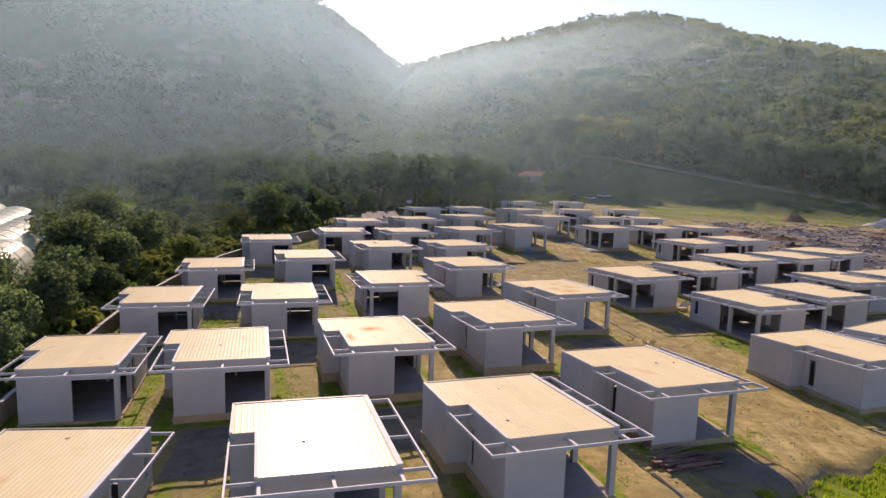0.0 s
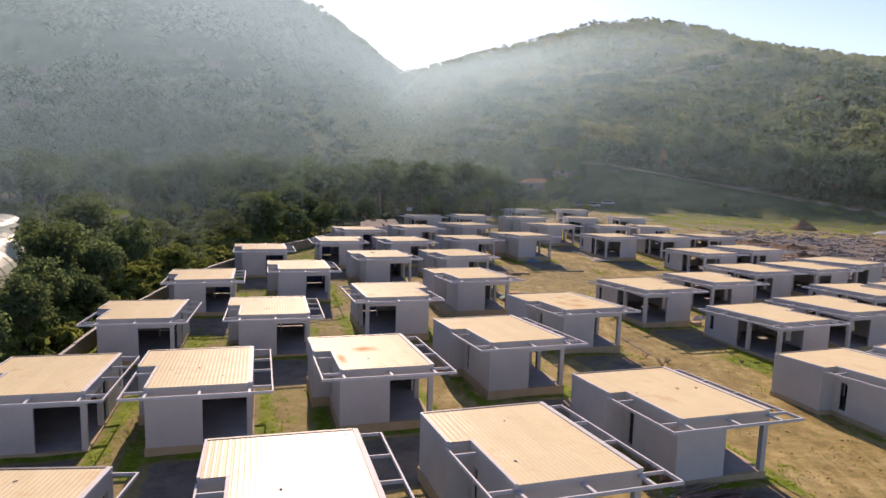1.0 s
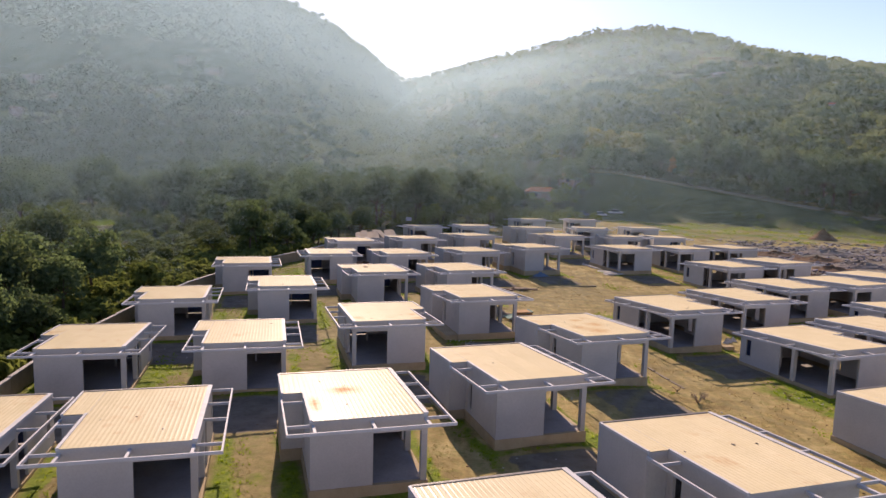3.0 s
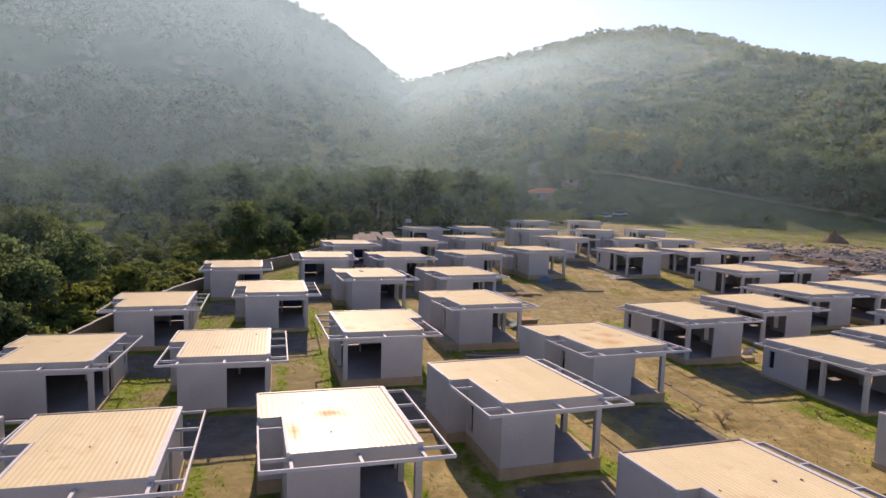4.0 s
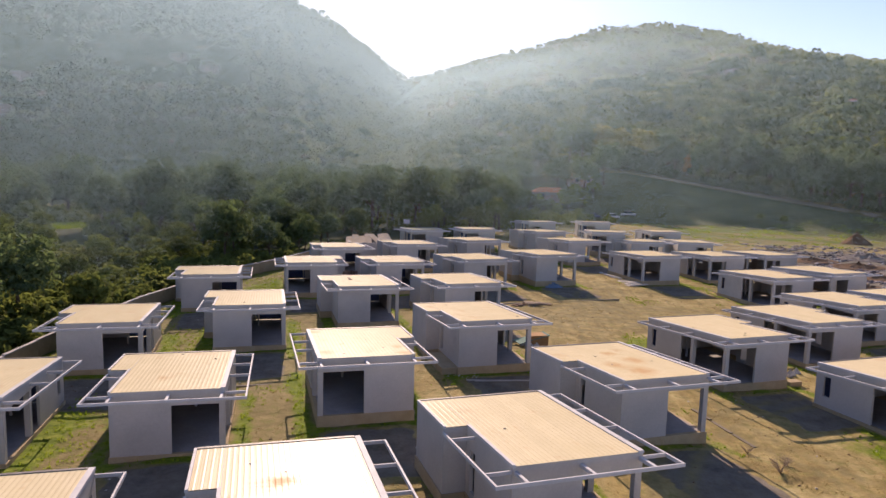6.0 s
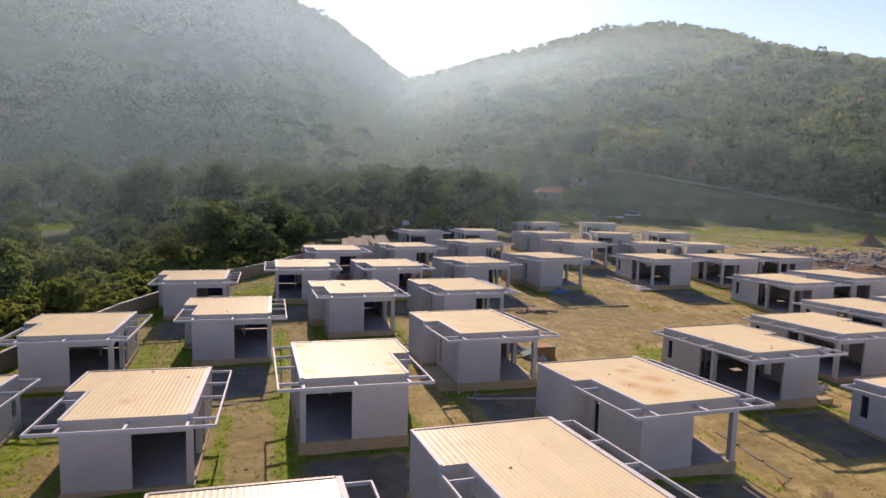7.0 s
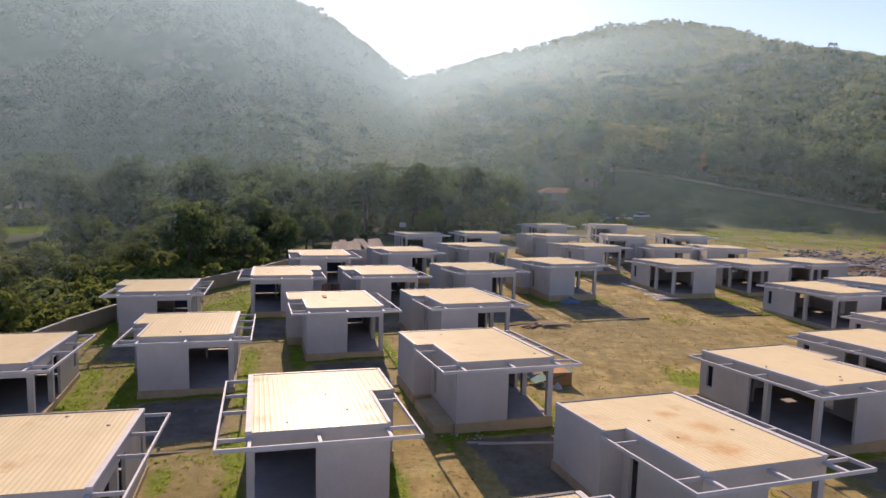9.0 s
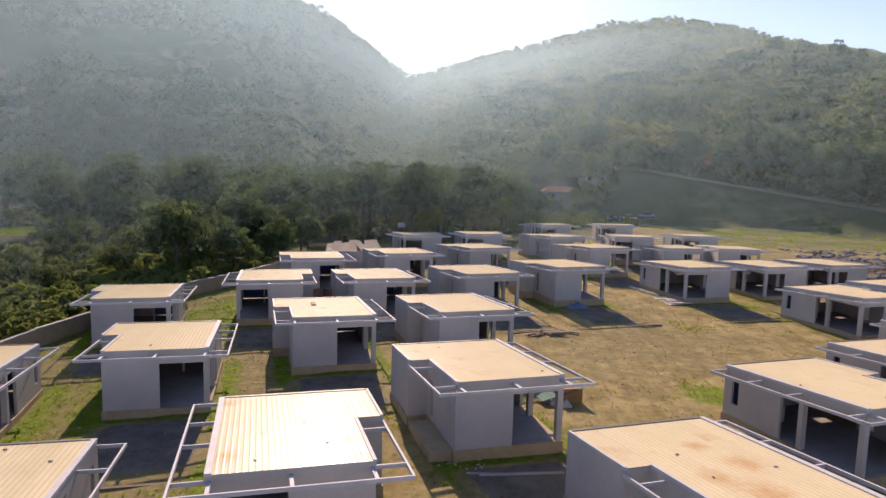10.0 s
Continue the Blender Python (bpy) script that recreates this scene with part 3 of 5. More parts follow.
    for i, p in enumerate(v):
        p.co.z = roof_z(D) + (-0.16 if i < 4 else 0.01)
    put("gutter", bm, M_DARK, parent=roof)
    # pergola frame at one level round the notch, the front and the porch side
    R = 0.09
    XL, XR, YF, YB = -WING - 0.06, 6.74, -1.15, 9.12

    def rail(name, x0, y0, x1, y1, dz=0.0):
        bm = bmesh.new()
        v = box(bm, x0, y0, -0.15, x1, y1, 0)
        for p in v:
            p.co.z += roof_z(p.co.y) - 0.22 - dz
        put(name, bm, M_STEEL, bevel=0.008)
    rail("pergola_rail", XL, YF, XR, YF + R)
    rail("pergola_rail", XL, YF + R, XL + R, NOTCH)
    rail("pergola_rail", XR - R, YF + R, XR, YB)
    for x in (0.06, 2.8, W - 0.2):
        rail("pergola_stub", x, YF + R, x + 0.14, 0.0, 0.004)
    for y in (0.05, NOTCH - 0.99):
        rail("pergola_rung", XL + R, y, 0.0, y + 0.09, 0.004)
    for y in (0.0, 3.6, 6.3, YB - 0.09):
        rail("pergola_rung", W, y, XR - R, y + 0.09, 0.004)
    return house


LABEL = "grey pavilion, ribbed white roof, pergola frame"
first = {}
for s, x, y, z, turn in PLAN:
    m = pose(x, y, z + 0.461, 0, 0, turn)
    terrace = abs(x - 0.1) < 0.05 and abs(y - 74.24) < 0.1
    sheets = {(-5.47, 43.52): M_RUST_A, (9.28, 62.51): M_RUST_B, (-7.29, 63.35): M_RUST_C}.get((x, y))
    if terrace or sheets:
        house = pavilion(s, terrace, sheets)
        house.matrix_basis = m
        tagged(house, "grey flat-roofed pavilion with a raised side terrace" if terrace else "grey pavilion, cream ribbed roof blotched with rust", "pavilion", "pavilions of the site")
    elif s not in first:
        first[s] = pavilion(s)
        first[s].matrix_basis = m
        tagged(first[s], LABEL + (", open east porch" if s > 0 else ", open west porch"), "pavilion", "pavilions of the site")
    else:
        copy_thing(first[s], m)


# ---- loose bits left on the roofs ----
def roof_bits():
    r = random.Random(31)
    V, F = [], []
    for s, x, y, z, turn in PLAN:
        if y > 110 or abs(x) > 26:
            continue
        m = pose(x, y, z + 0.461, 0, 0, turn)
        for _ in range(r.randint(0, 3)):
            lx, ly = r.uniform(0.4, W - 0.5), r.uniform(0.6, D - 0.6)
            a, n = r.uniform(0, 6.28), len(V)
            L, w, h = r.uniform(0.03, 0.10), r.uniform(0.025, 0.045), r.uniform(0.015, 0.04)
            for dx, dy, dz in ((-L, -w, 0), (L, -w, 0), (L, w, 0), (-L, w, 0), (-L * 0.7, -w * 0.6, h), (L * 0.8, -w * 0.7, h), (L * 0.6, w * 0.8, h * 0.8), (-L * 0.8, w * 0.6, h)):
                px, py = lx + dx * math.cos(a) - dy * math.sin(a), ly + dx * math.sin(a) + dy * math.cos(a)
                V.append(tuple(m @ Vector((s * (px - W / 2), py - D / 2, roof_z(py) - 0.006 + dz))))
            F += [tuple(n + i for i in f) for f in ((3, 2, 1, 0), (4, 5, 6, 7), (0, 1, 5, 4), (1, 2, 6, 5), (2, 3, 7, 6), (3, 0, 4, 7))]
    tagged(new("roof_scraps", mesh_from("roof_scraps", V, F, M_DARK)), "small dark metal and mortar scraps on roofs", "litter", kind="stuff")


roof_bits()


def roof_board(x, y, z, turn):
    """A short board left lying on a roof."""
    bm = bmesh.new()
    v = box(bm, -0.16, -0.75, 0.0, 0.16, 0.75, 0.07)
    for p in v:
        p.co.z += SLOPE * p.co.y
    ob = finish("loose_board", bm, M_WOOD, bevel=0.01)
    ob.matrix_basis = pose(x, y, z, 0, 0, turn)
    return tagged(ob, "grey wooden board lying on a pavilion roof", "board")


roof_board(-12.6, 87.6, 3.69, 19.1)


# ---- boundary wall on the west side ----
def boundary_wall():
    line = WALL_LINE
    wall = None
    for k, ((xa, ya), (xb, yb)) in enumerate(zip(line[:-1], line[1:])):
        n = max(1, round(math.dist((xa, ya), (xb, yb)) / 4.0))
        for i in range(n):
            p, q = Vector((xa, ya)).lerp(Vector((xb, yb)), i / n), Vector((xa, ya)).lerp(Vector((xb, yb)), (i + 1) / n)
            z = float(height(*((p + q) / 2)))
            bm = bmesh.new()
            L = (q - p).length
            box(bm, 0.0, -0.1, z - 0.6, L - 0.02, 0.1, z + 1.35)
            body = finish("boundary_wall" if wall is None else "wall_panel", bm, M_PLINTH)
            bm = bmesh.new()
            box(bm, 0.0, -0.14, z + 1.353, L - 0.02, 0.14, z + 1.43)
            cap = finish("coping", bm, M_WALL)
            m = Matrix.Translation((p.x, p.y, 0)) @ Matrix.Rotation(math.atan2(q.y - p.y, q.x - p.x), 4, "Z")
            if wall is None:
                wall = body
                wall.matrix_basis = m
                cap.parent = wall
                tagged(wall, "tan rendered boundary wall with pale coping", "wall", kind="structure")
            else:
                body.parent = wall
                body.matrix_basis = wall.matrix_basis.inverted() @ m
                cap.parent = wall
                cap.matrix_basis = wall.matrix_basis.inverted() @ m


boundary_wall()


# ---- trees ----
def mesh_np(name, V, F, mat):
    """A mesh of triangles from arrays."""
    me = bpy.data.meshes.new(name)
    me.vertices.add(len(V))
    me.vertices.foreach_set("co", np.asarray(V, np.float32).ravel())
    me.loops.add(len(F) * 3)
    me.loops.foreach_set("vertex_index", np.asarray(F, np.int32).ravel())
    me.polygons.add(len(F))
    me.polygons.foreach_set("loop_start", np.arange(0, len(F) * 3, 3, dtype=np.int32))
    me.update(calc_edges=True)
    me.materials.append(mat)
    return me


def leaves_at(rng, P, N, size):
    """One bent leaf spray (two triangles) at each place P, roughly facing N."""
    n = len(P)
    N = N / np.maximum(np.linalg.norm(N, axis=1, keepdims=True), 1e-6)
    a = rng.normal(size=(n, 3))
    a -= (a * N).sum(1, keepdims=True) * N
    a /= np.linalg.norm(a, axis=1, keepdims=True)
    b = np.cross(N, a)
    s = size * rng.uniform(0.6, 1.4, (n, 1))
    tip = P + a * s
    tail = P - a * s * 0.8
    l = P + b * s * 0.55 + N * s * 0.25
    r = P - b * s * 0.55 + N * s * 0.25
    V = np.stack([tail, l, tip, r], 1).reshape(-1, 3)
    k = np.arange(n)[:, None] * 4
    F = np.concatenate([k + [0, 2, 1], k + [0, 3, 2]])
    return V, F


def crown_arrays(seed, radius, tall, clumps, per, size, flat=0.0, low=-0.35):
    """A crown of leafy clumps: an uneven outline with gaps. Its middle is the origin."""
    rng = np.random.default_rng(seed)
    V, F, k = [], [], 0
    lean = rng.normal(0, 0.12, 2)
    for _ in range(clumps):
        d = rng.normal(size=3)
        d /= np.linalg.norm(d)
        if d[2] < low:
            d[2] = -d[2] * rng.uniform(0.1, 1)
        r = rng.uniform(0.45, 1.0) ** 0.6 * rng.uniform(0.8, 1.12)
        c = d * r * np.array([radius, radius, tall]) * 0.78
        c[:2] += lean * c[2]
        if flat:
            c[2] = c[2] * (1 - flat * (c[2] > 0))
        cr = radius * rng.uniform(0.24, 0.42)
        e = rng.normal(size=(per, 3))
        e /= np.linalg.norm(e, axis=1, keepdims=True)
        e[:, 2] = np.where(e[:, 2] < -0.3, -e[:, 2], e[:, 2])
        P = c + e * cr * rng.uniform(0.55, 1.05, (per, 1)) * np.array([1, 1, 0.75])
        v, f = leaves_at(rng, P, e + rng.normal(0, 0.5, (per, 3)), size)
        V.append(v)
        F.append(f + k)
        k += len(v)
    return np.concatenate(V), np.concatenate(F)


def limb(bm, p, q, r0, r1, sides=6):
    p, q = Vector(p), Vector(q)
    ax = (q - p).normalized()
    u = ax.orthogonal().normalized()
    w = ax.cross(u)
    rings = []
    for c, r in ((p, r0), (q, r1)):
        rings.append([bm.verts.new(c + (u * math.cos(6.2832 * i / sides) + w * math.sin(6.2832 * i / sides)) * r) for i in range(sides)])
    for i in range(sides):
        bm.faces.new((rings[0][i], rings[0][(i + 1) % sides], rings[1][(i + 1) % sides], rings[1][i]))
    bm.faces.new(rings[1])


def tree(name, seed, tall, radius, crown_tall, clumps, per, leaf, mat, label, category, flat=0.0):
    """A tree at the origin: a tapered, forked trunk and a crown."""
    rng = random.Random(seed)
    root = new(name)
    zc = tall - crown_tall
    bm = bmesh.new()
    p = Vector((0, 0, -0.5))
    r = 0.02 * tall + 0.06
    bend = Vector((rng.uniform(-0.08, 0.08), rng.uniform(-0.08, 0.08), 1))
    for k in range(3):
        q = p + bend * (zc + 0.5) / 3 + Vector((rng.uniform(-0.2, 0.2), rng.uniform(-0.2, 0.2), 0))
        limb(bm, p, q, r, r * 0.8)
        p, r = q, r * 0.8
    for k in range(6):
        a = 6.2832 * k / 6 + rng.uniform(-0.4, 0.4)
        q = p + Vector((math.cos(a) * radius * 0.6, math.sin(a) * radius * 0.6, crown_tall * rng.uniform(0.1, 0.6)))
        limb(bm, p - Vector((0, 0, rng.uniform(0, 1.2))), q, r * 0.6, r * 0.2, 5)
    part("trunk", bm, M_BARK, root)
    V, F = crown_arrays(seed, radius, crown_tall, clumps, per, leaf, flat)
    V[:, 2] += zc + crown_tall * 0.12
    V[:, 0] += p.x * 0.5
    crown = new("crown", mesh_np("crown", V, F, mat))
    crown.parent = root
    return tagged(root, label, category)


def standing(x, y, turn=0.0, size=1.0, sink=0.0):
    return Matrix.Translation((x, y, float(height(x, y)) - sink)) @ Matrix.Rotation(turn, 4, "Z") @ Matrix.Scale(size, 4)


PINES = [tree("pine_tree", 10 + i, tall, rad, ct, 64, 42, 0.36, M_PINE, "round-crowned dark green pine tree in the woodland", "tree", fl)
         for i, (tall, rad, ct, fl) in enumerate(((13, 4.9, 7.6, 0.2), (14.5, 5.4, 8.2, 0.1), (12, 4.6, 7.0, 0.3), (11, 4.8, 7.4, 0.0), (15, 5.0, 9.4, 0.15)))]
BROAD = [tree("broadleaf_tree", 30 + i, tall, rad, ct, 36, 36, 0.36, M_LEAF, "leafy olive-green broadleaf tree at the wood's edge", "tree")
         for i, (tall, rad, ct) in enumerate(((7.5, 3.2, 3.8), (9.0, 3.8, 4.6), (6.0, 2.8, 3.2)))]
GOLD = tree("autumn_tree", 41, 8.5, 4.0, 4.4, 34, 30, 0.42, M_GOLD, "yellowing broadleaf tree above the farm track", "tree")
for ob in PINES + BROAD + [GOLD]:
    tagged(ob, group="trees round the site")
used_first = set()


def plant(kind, x, y, turn, size):
    m = standing(x, y, turn, size)
    if kind.name not in used_first:
        used_first.add(kind.name)
        kind.matrix_basis = m
        return kind
    t = copy_thing(kind, Matrix.Identity(4))
    t.matrix_basis = m
    return t


rng = random.Random(5)
taken = []


def free(x, y, gap):
    if any((x - a) ** 2 + (y - b) ** 2 < (gap * 0.5 + g * 0.5) ** 2 for a, b, g in taken):
        return False
    taken.append((x, y, gap))
    return True


def near_house(x, y, gap):
    return (np.abs(PLAN_XY - (x, y)) ** 2).sum(1).min() < gap * gap


def glade(x, y):
    """The sunlit grass clearing in the western woods, and a gap kept treeless along the camera's line of sight to it.
    """
    open_north = (abs(x + 86 + 0.14 * (y - 156)) < 6.5) & (147 < y) & (y < 196)
    gap = (abs(x + 60 + 0.72 * (y - 120)) < 4.2) & (108 < y) & (y < 158)
    return open_north | gap


def shrubby(x, y):
    """The low slope beyond the wall where only shrubs grow."""
    return (x > -66) & (x < -34) & (84 < y) & (y < 120)


# the tall pine belt behind the site and along its north-west
count = 0
while count < 175:
    x, y = rng.uniform(-135, 45), rng.uniform(135, 250)
    front = 158 + (14 if x > -8 else 0) + (26 if x > 4 else 0) + (28 if x > 25 else 0) + 0.5 * max(0, x - 10) - 0.25 * max(0, -30 - x)
    if y < front or y > front + 68 or (x < -40 and y > 232) or near_house(x, y, 11) or glade(x, y) or (190 < y < 243 and abs(x - 0.9 - 0.084 * (y - 16)) < 8.5) or not free(x, y, 6.0):
        count += 0.02
        continue
    plant(rng.choice(PINES), x, y, rng.uniform(0, 6.3), rng.uniform(0.8, 1.12))
    count += 1
# darker trees beside the west wall
ALONG_WALL = [(-30.5, 39, 0.42), (-33, 44, 0.5), (-34, 51, 0.52), (-37, 57, 0.55), (-36.5, 63, 0.5), (-38.5, 70, 0.55), (-35, 112.5, 0.82), (-31.5, 121, 0.62), (-29, 129, 0.6), (-36, 119, 0.7), (-38, 127, 0.75), (-33, 134, 0.7), (-26, 136, 0.6), (-23, 141, 0.66), (-29, 143, 0.75), (-37, 137, 0.75), (-41, 133, 0.8), (-42, 54, 0.5), (-46, 60, 0.55)]
PAST_WALL = [(-41, 66, 0.72), (-45, 74, 0.8), (-40, 78, 0.74), (-48, 84, 0.8), (-41, 72, 0.6), (-39, 46, 0.6), (-38, 37, 0.62), (-50, 138, 0.75), (-42, 145, 0.72), (-60, 146, 0.85), (-36, 148, 0.66), (-92, 142, 0.9), (-33, 138, 0.5)]
for x, y, s in ALONG_WALL + PAST_WALL:
    free(x, y, 5)
    plant(rng.choice(PINES), x, y, rng.uniform(0, 6.3), s)
count = 0
while count < 90:
    x, y = rng.uniform(-95, -36), rng.uniform(30, 160)
    if (x < -0.68 * y + 1 and 55 < y < 135) or glade(x, y) or (shrubby(x, y) and rng.random() < 0.75) or not free(x, y, 4.6):
        count += 0.02
        continue
    plant(rng.choice(BROAD), x, y, rng.uniform(0, 6.3), rng.uniform(0.4, 0.8))
    count += 1
# tall pines above the farm track, whose shade falls on the bank below it
count = 0
while count < 105:
    x = rng.uniform(28, 175)
    y = float(track_line(x)[0]) + rng.uniform(4, 22)
    if abs(x - 66.9) < 4 or 34 < x < 61 or not free(x, y, 4.6):
        count += 0.02
        continue
    plant(rng.choice(PINES), x, y, rng.uniform(0, 6.3), rng.uniform(0.85, 1.25))
    count += 1
for x, y, s in ((40.8, 272, 1.6), (55.6, 272, 1.5), (47.5, 281, 1.2), (33, 284, 1.2)):
    plant(GOLD, x, y, rng.uniform(0, 6.3), s)
for x, y, s in ((2, 172, 0.9), (-2, 168, 0.7), (6, 174, 0.8), (-24, 152, 0.9), (-10, 154, 0.8), (-29, 132, 0.6), (28, 178, 0.6), (74.9, 215.2, 0.35), (79.9, 212.1, 0.4), (16.0, 236.5, 0.62), (23.8, 237.5, 0.64), (19.6, 235.5, 0.56), (27.5, 241, 0.62), (21.8, 234.5, 0.5), (13.5, 233, 0.85), (17.5, 230.5, 0.8), (24.5, 231.5, 0.85), (29.5, 236, 0.8), (9.5, 240, 0.8), (33, 240, 0.8)):
    plant(rng.choice(BROAD), x, y, rng.uniform(0, 6.3), s)
cypress = tree("orange_tree", 77, 8.5, 1.5, 6.4, 26, 26, 0.34, M_DRY, "slender orange-leaved tree beside the farm track", "tree")
cypress.matrix_basis = standing(66.9, 260.5)


# ---- far woods and scrub, joined ----
def scatter(name, label, mat, places, kinds, category):
    """Copies of small crowns at (x, y, size), joined into one mesh."""
    rng = np.random.default_rng(len(places))
    places = np.asarray(places)
    z = height(places[:, 0], places[:, 1])
    pick = rng.integers(0, len(kinds), len(places))
    turn = rng.uniform(0, 6.2832, len(places))
    Vs, Fs, k = [], [], 0
    for i, (V, F) in enumerate(kinds):
        sel = np.where(pick == i)[0]
        if len(sel) == 0:
            continue
        c, s = np.cos(turn[sel])[:, None], np.sin(turn[sel])[:, None]
        sz = places[sel, 2][:, None]
        X = (V[:, 0] * c - V[:, 1] * s) * sz + places[sel, 0][:, None]
        Y = (V[:, 0] * s + V[:, 1] * c) * sz + places[sel, 1][:, None]
        Z = V[:, 2] * sz + z[sel][:, None]
        Vs.append(np.stack([X, Y, Z], -1).reshape(-1, 3))
        Fs.append((F[None] + (np.arange(len(sel)) * len(V))[:, None, None]).reshape(-1, 3) + k)
        k += len(sel) * len(V)
    ob = new(name, mesh_np(name, np.concatenate(Vs), np.concatenate(Fs), mat))
    return tagged(ob, label, category, kind="stuff")


def small_crown(seed, clumps, per, leaf):
    V, F = crown_arrays(seed, 1.0, 0.9, clumps, per, leaf, low=-0.6)
    V[:, 2] += 0.42
    return V, F


LOW = [small_crown(60 + i, 9, 9, 0.24) for i in range(6)]
MID = [small_crown(70 + i, 6, 8, 0.3) for i in range(6)]
TINY = [small_crown(80 + i, 4, 5, 0.38) for i in range(6)]
nrng = np.random.default_rng(12)


def spread(n, x0, x1, y0, y1, keep, s0, s1):
    out = []
    while len(out) < n:
        P = np.column_stack([nrng.uniform(x0, x1, n), nrng.uniform(y0, y1, n), nrng.uniform(s0, s1, n)])
        out += P[keep(P[:, 0], P[:, 1])].tolist()
    return out[:n]


def above_track(x, y):
    """Past the farm track, clear of the autumn trees beside it."""
    yr, _ = track_line(x)
    return (y > yr + 5) & ~((x > 35) & (x < 70) & (y < 277)) & (x + 0.3 * (y - 250) > -40)


woods = spread(2600, -30, 260, 235, 400, lambda x, y: above_track(x, y) & (wave(x, y, 60.0, 2.2) + 0.006 * (330 - y) > -0.6), 1.8, 4.8)
scatter("ridge_woods", "dense dark mixed woods on the lower ridge", M_RIDGE, woods, LOW, "woods")
groves = spread(520, -10, 240, 262, 420, lambda x, y: above_track(x, y) & (wave(x, y, 52.0, 6.1) + 0.5 * wave(x, y, 21.0, 0.3) > 0.25), 3.4, 6.4)
scatter("ridge_groves", "dark groves of taller trees on the ridge", M_PINE_FAR, groves, LOW, "woods")
upper = spread(5600, -120, 420, 330, 630, lambda x, y: above_track(x, y) & (wave(x, y, 45.0, 4.2) > -0.25), 1.3, 3.4)
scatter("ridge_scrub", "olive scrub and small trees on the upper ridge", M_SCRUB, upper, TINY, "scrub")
reeds = spread(620, -64, -34, 80, 122, lambda x, y: (past_wall(x, y) > 2.5) & (wave(x, y, 17.0, 0.7) > -0.1), 0.6, 1.5)
scatter("pale_shrubs", "lighter olive shrubs and reeds beyond the wall", M_RIDGE, reeds, LOW, "shrubs")


def saddle(x, y):
    return x > -80 - 0.3 * (y - 330) + 34 * wave(x, y, 37.0, 1.9) + 22 * wave(x, y, 11.0, 0.4)


def spur_clearing(x, y):
    """Open stony terraces high on the spur, and the gaps between its tree clumps."""
    patch = np.exp(-(((x + 175) / 62) ** 2 + ((y - 395) / 38) ** 2)) + 0.8 * np.exp(-(((x + 255) / 40) ** 2 + ((y - 360) / 30) ** 2))
    return patch + 0.42 * wave(x, y, 61.0, 2.7) + 0.3 * wave(x, y, 23.0, 5.1)


spur = spread(9000, -480, 20, 240, 565, lambda x, y: (height(x, y) > 1.0) & ~saddle(x, y) & (spur_clearing(x, y) < 0.62), 1.2, 3.0)
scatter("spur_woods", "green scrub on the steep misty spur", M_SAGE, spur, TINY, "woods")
clumped = spread(3400, -480, 20, 240, 565, lambda x, y: (height(x, y) > 1.0) & ~saddle(x, y) & (spur_clearing(x, y) < 0.12), 2.6, 5.2)
scatter("spur_trees", "dark tree clumps on the steep misty spur", M_PINE_FAR, clumped, MID, "woods")
dip = spread(2600, -250, 30, 262, 560, lambda x, y: (height(x, y) > 1.0) & saddle(x, y) & (x + 0.3 * (y - 250) < 10), 1.4, 3.2)
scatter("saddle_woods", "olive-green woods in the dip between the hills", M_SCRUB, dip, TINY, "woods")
foot = spread(900, -330, 12, 222, 290, lambda x, y: y > 0, 2.4, 4.8)
scatter("foot_woods", "pine woods at the foot of the hills", M_PINE, foot, LOW, "woods")
under = spread(1150, -110, -34.5, 25, 175, lambda x, y: (past_wall(x, y) > 2.0) & ~((x < -0.68 * y + 1) & (y > 55) & (y < 135)) & ~glade(x, y), 0.6, 2.0) + spread(700, -50, -25, 22, 123, lambda x, y: (past_wall(x, y) > 1.5) & (past_wall(x, y) < 14), 0.8, 2.0) + spread(700, -110, 30, 155, 240, lambda x, y: y > 162 + np.maximum(0, x + 8) * 1.2, 0.8, 2.2)
bank = spread(700, 28, 190, 180, 300, lambda x, y: (y > track_line(x)[0] + 3) & (y < track_line(x)[0] + 26) & (np.abs(x - 66.9) > 4), 1.3, 2.6)
scatter("bank_brush", "dark brush under the pines above the farm track", M_PINE_FAR, bank, LOW, "brush")
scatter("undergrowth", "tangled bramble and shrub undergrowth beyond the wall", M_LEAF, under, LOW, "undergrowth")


# ---- haze before the hills, imitated by added translucent strands ----
def haze_strand_material():
    """Translucent stuff of the strands that stand in for haze."""
    m = bpy.data.materials.new("haze_strands")
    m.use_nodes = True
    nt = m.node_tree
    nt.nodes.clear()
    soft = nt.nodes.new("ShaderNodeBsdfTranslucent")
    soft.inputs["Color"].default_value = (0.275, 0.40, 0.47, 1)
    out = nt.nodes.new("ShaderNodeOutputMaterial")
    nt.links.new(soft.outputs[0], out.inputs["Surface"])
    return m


LOW_HAZE = ((0.02, 0.9), (0.3, 1.0), (0.6, 0.8), (1.0, 0.2))
HIGH_HAZE = ((0.03, 0.08), (0.26, 0.36), (0.62, 1.0), (1.0, 0.0))


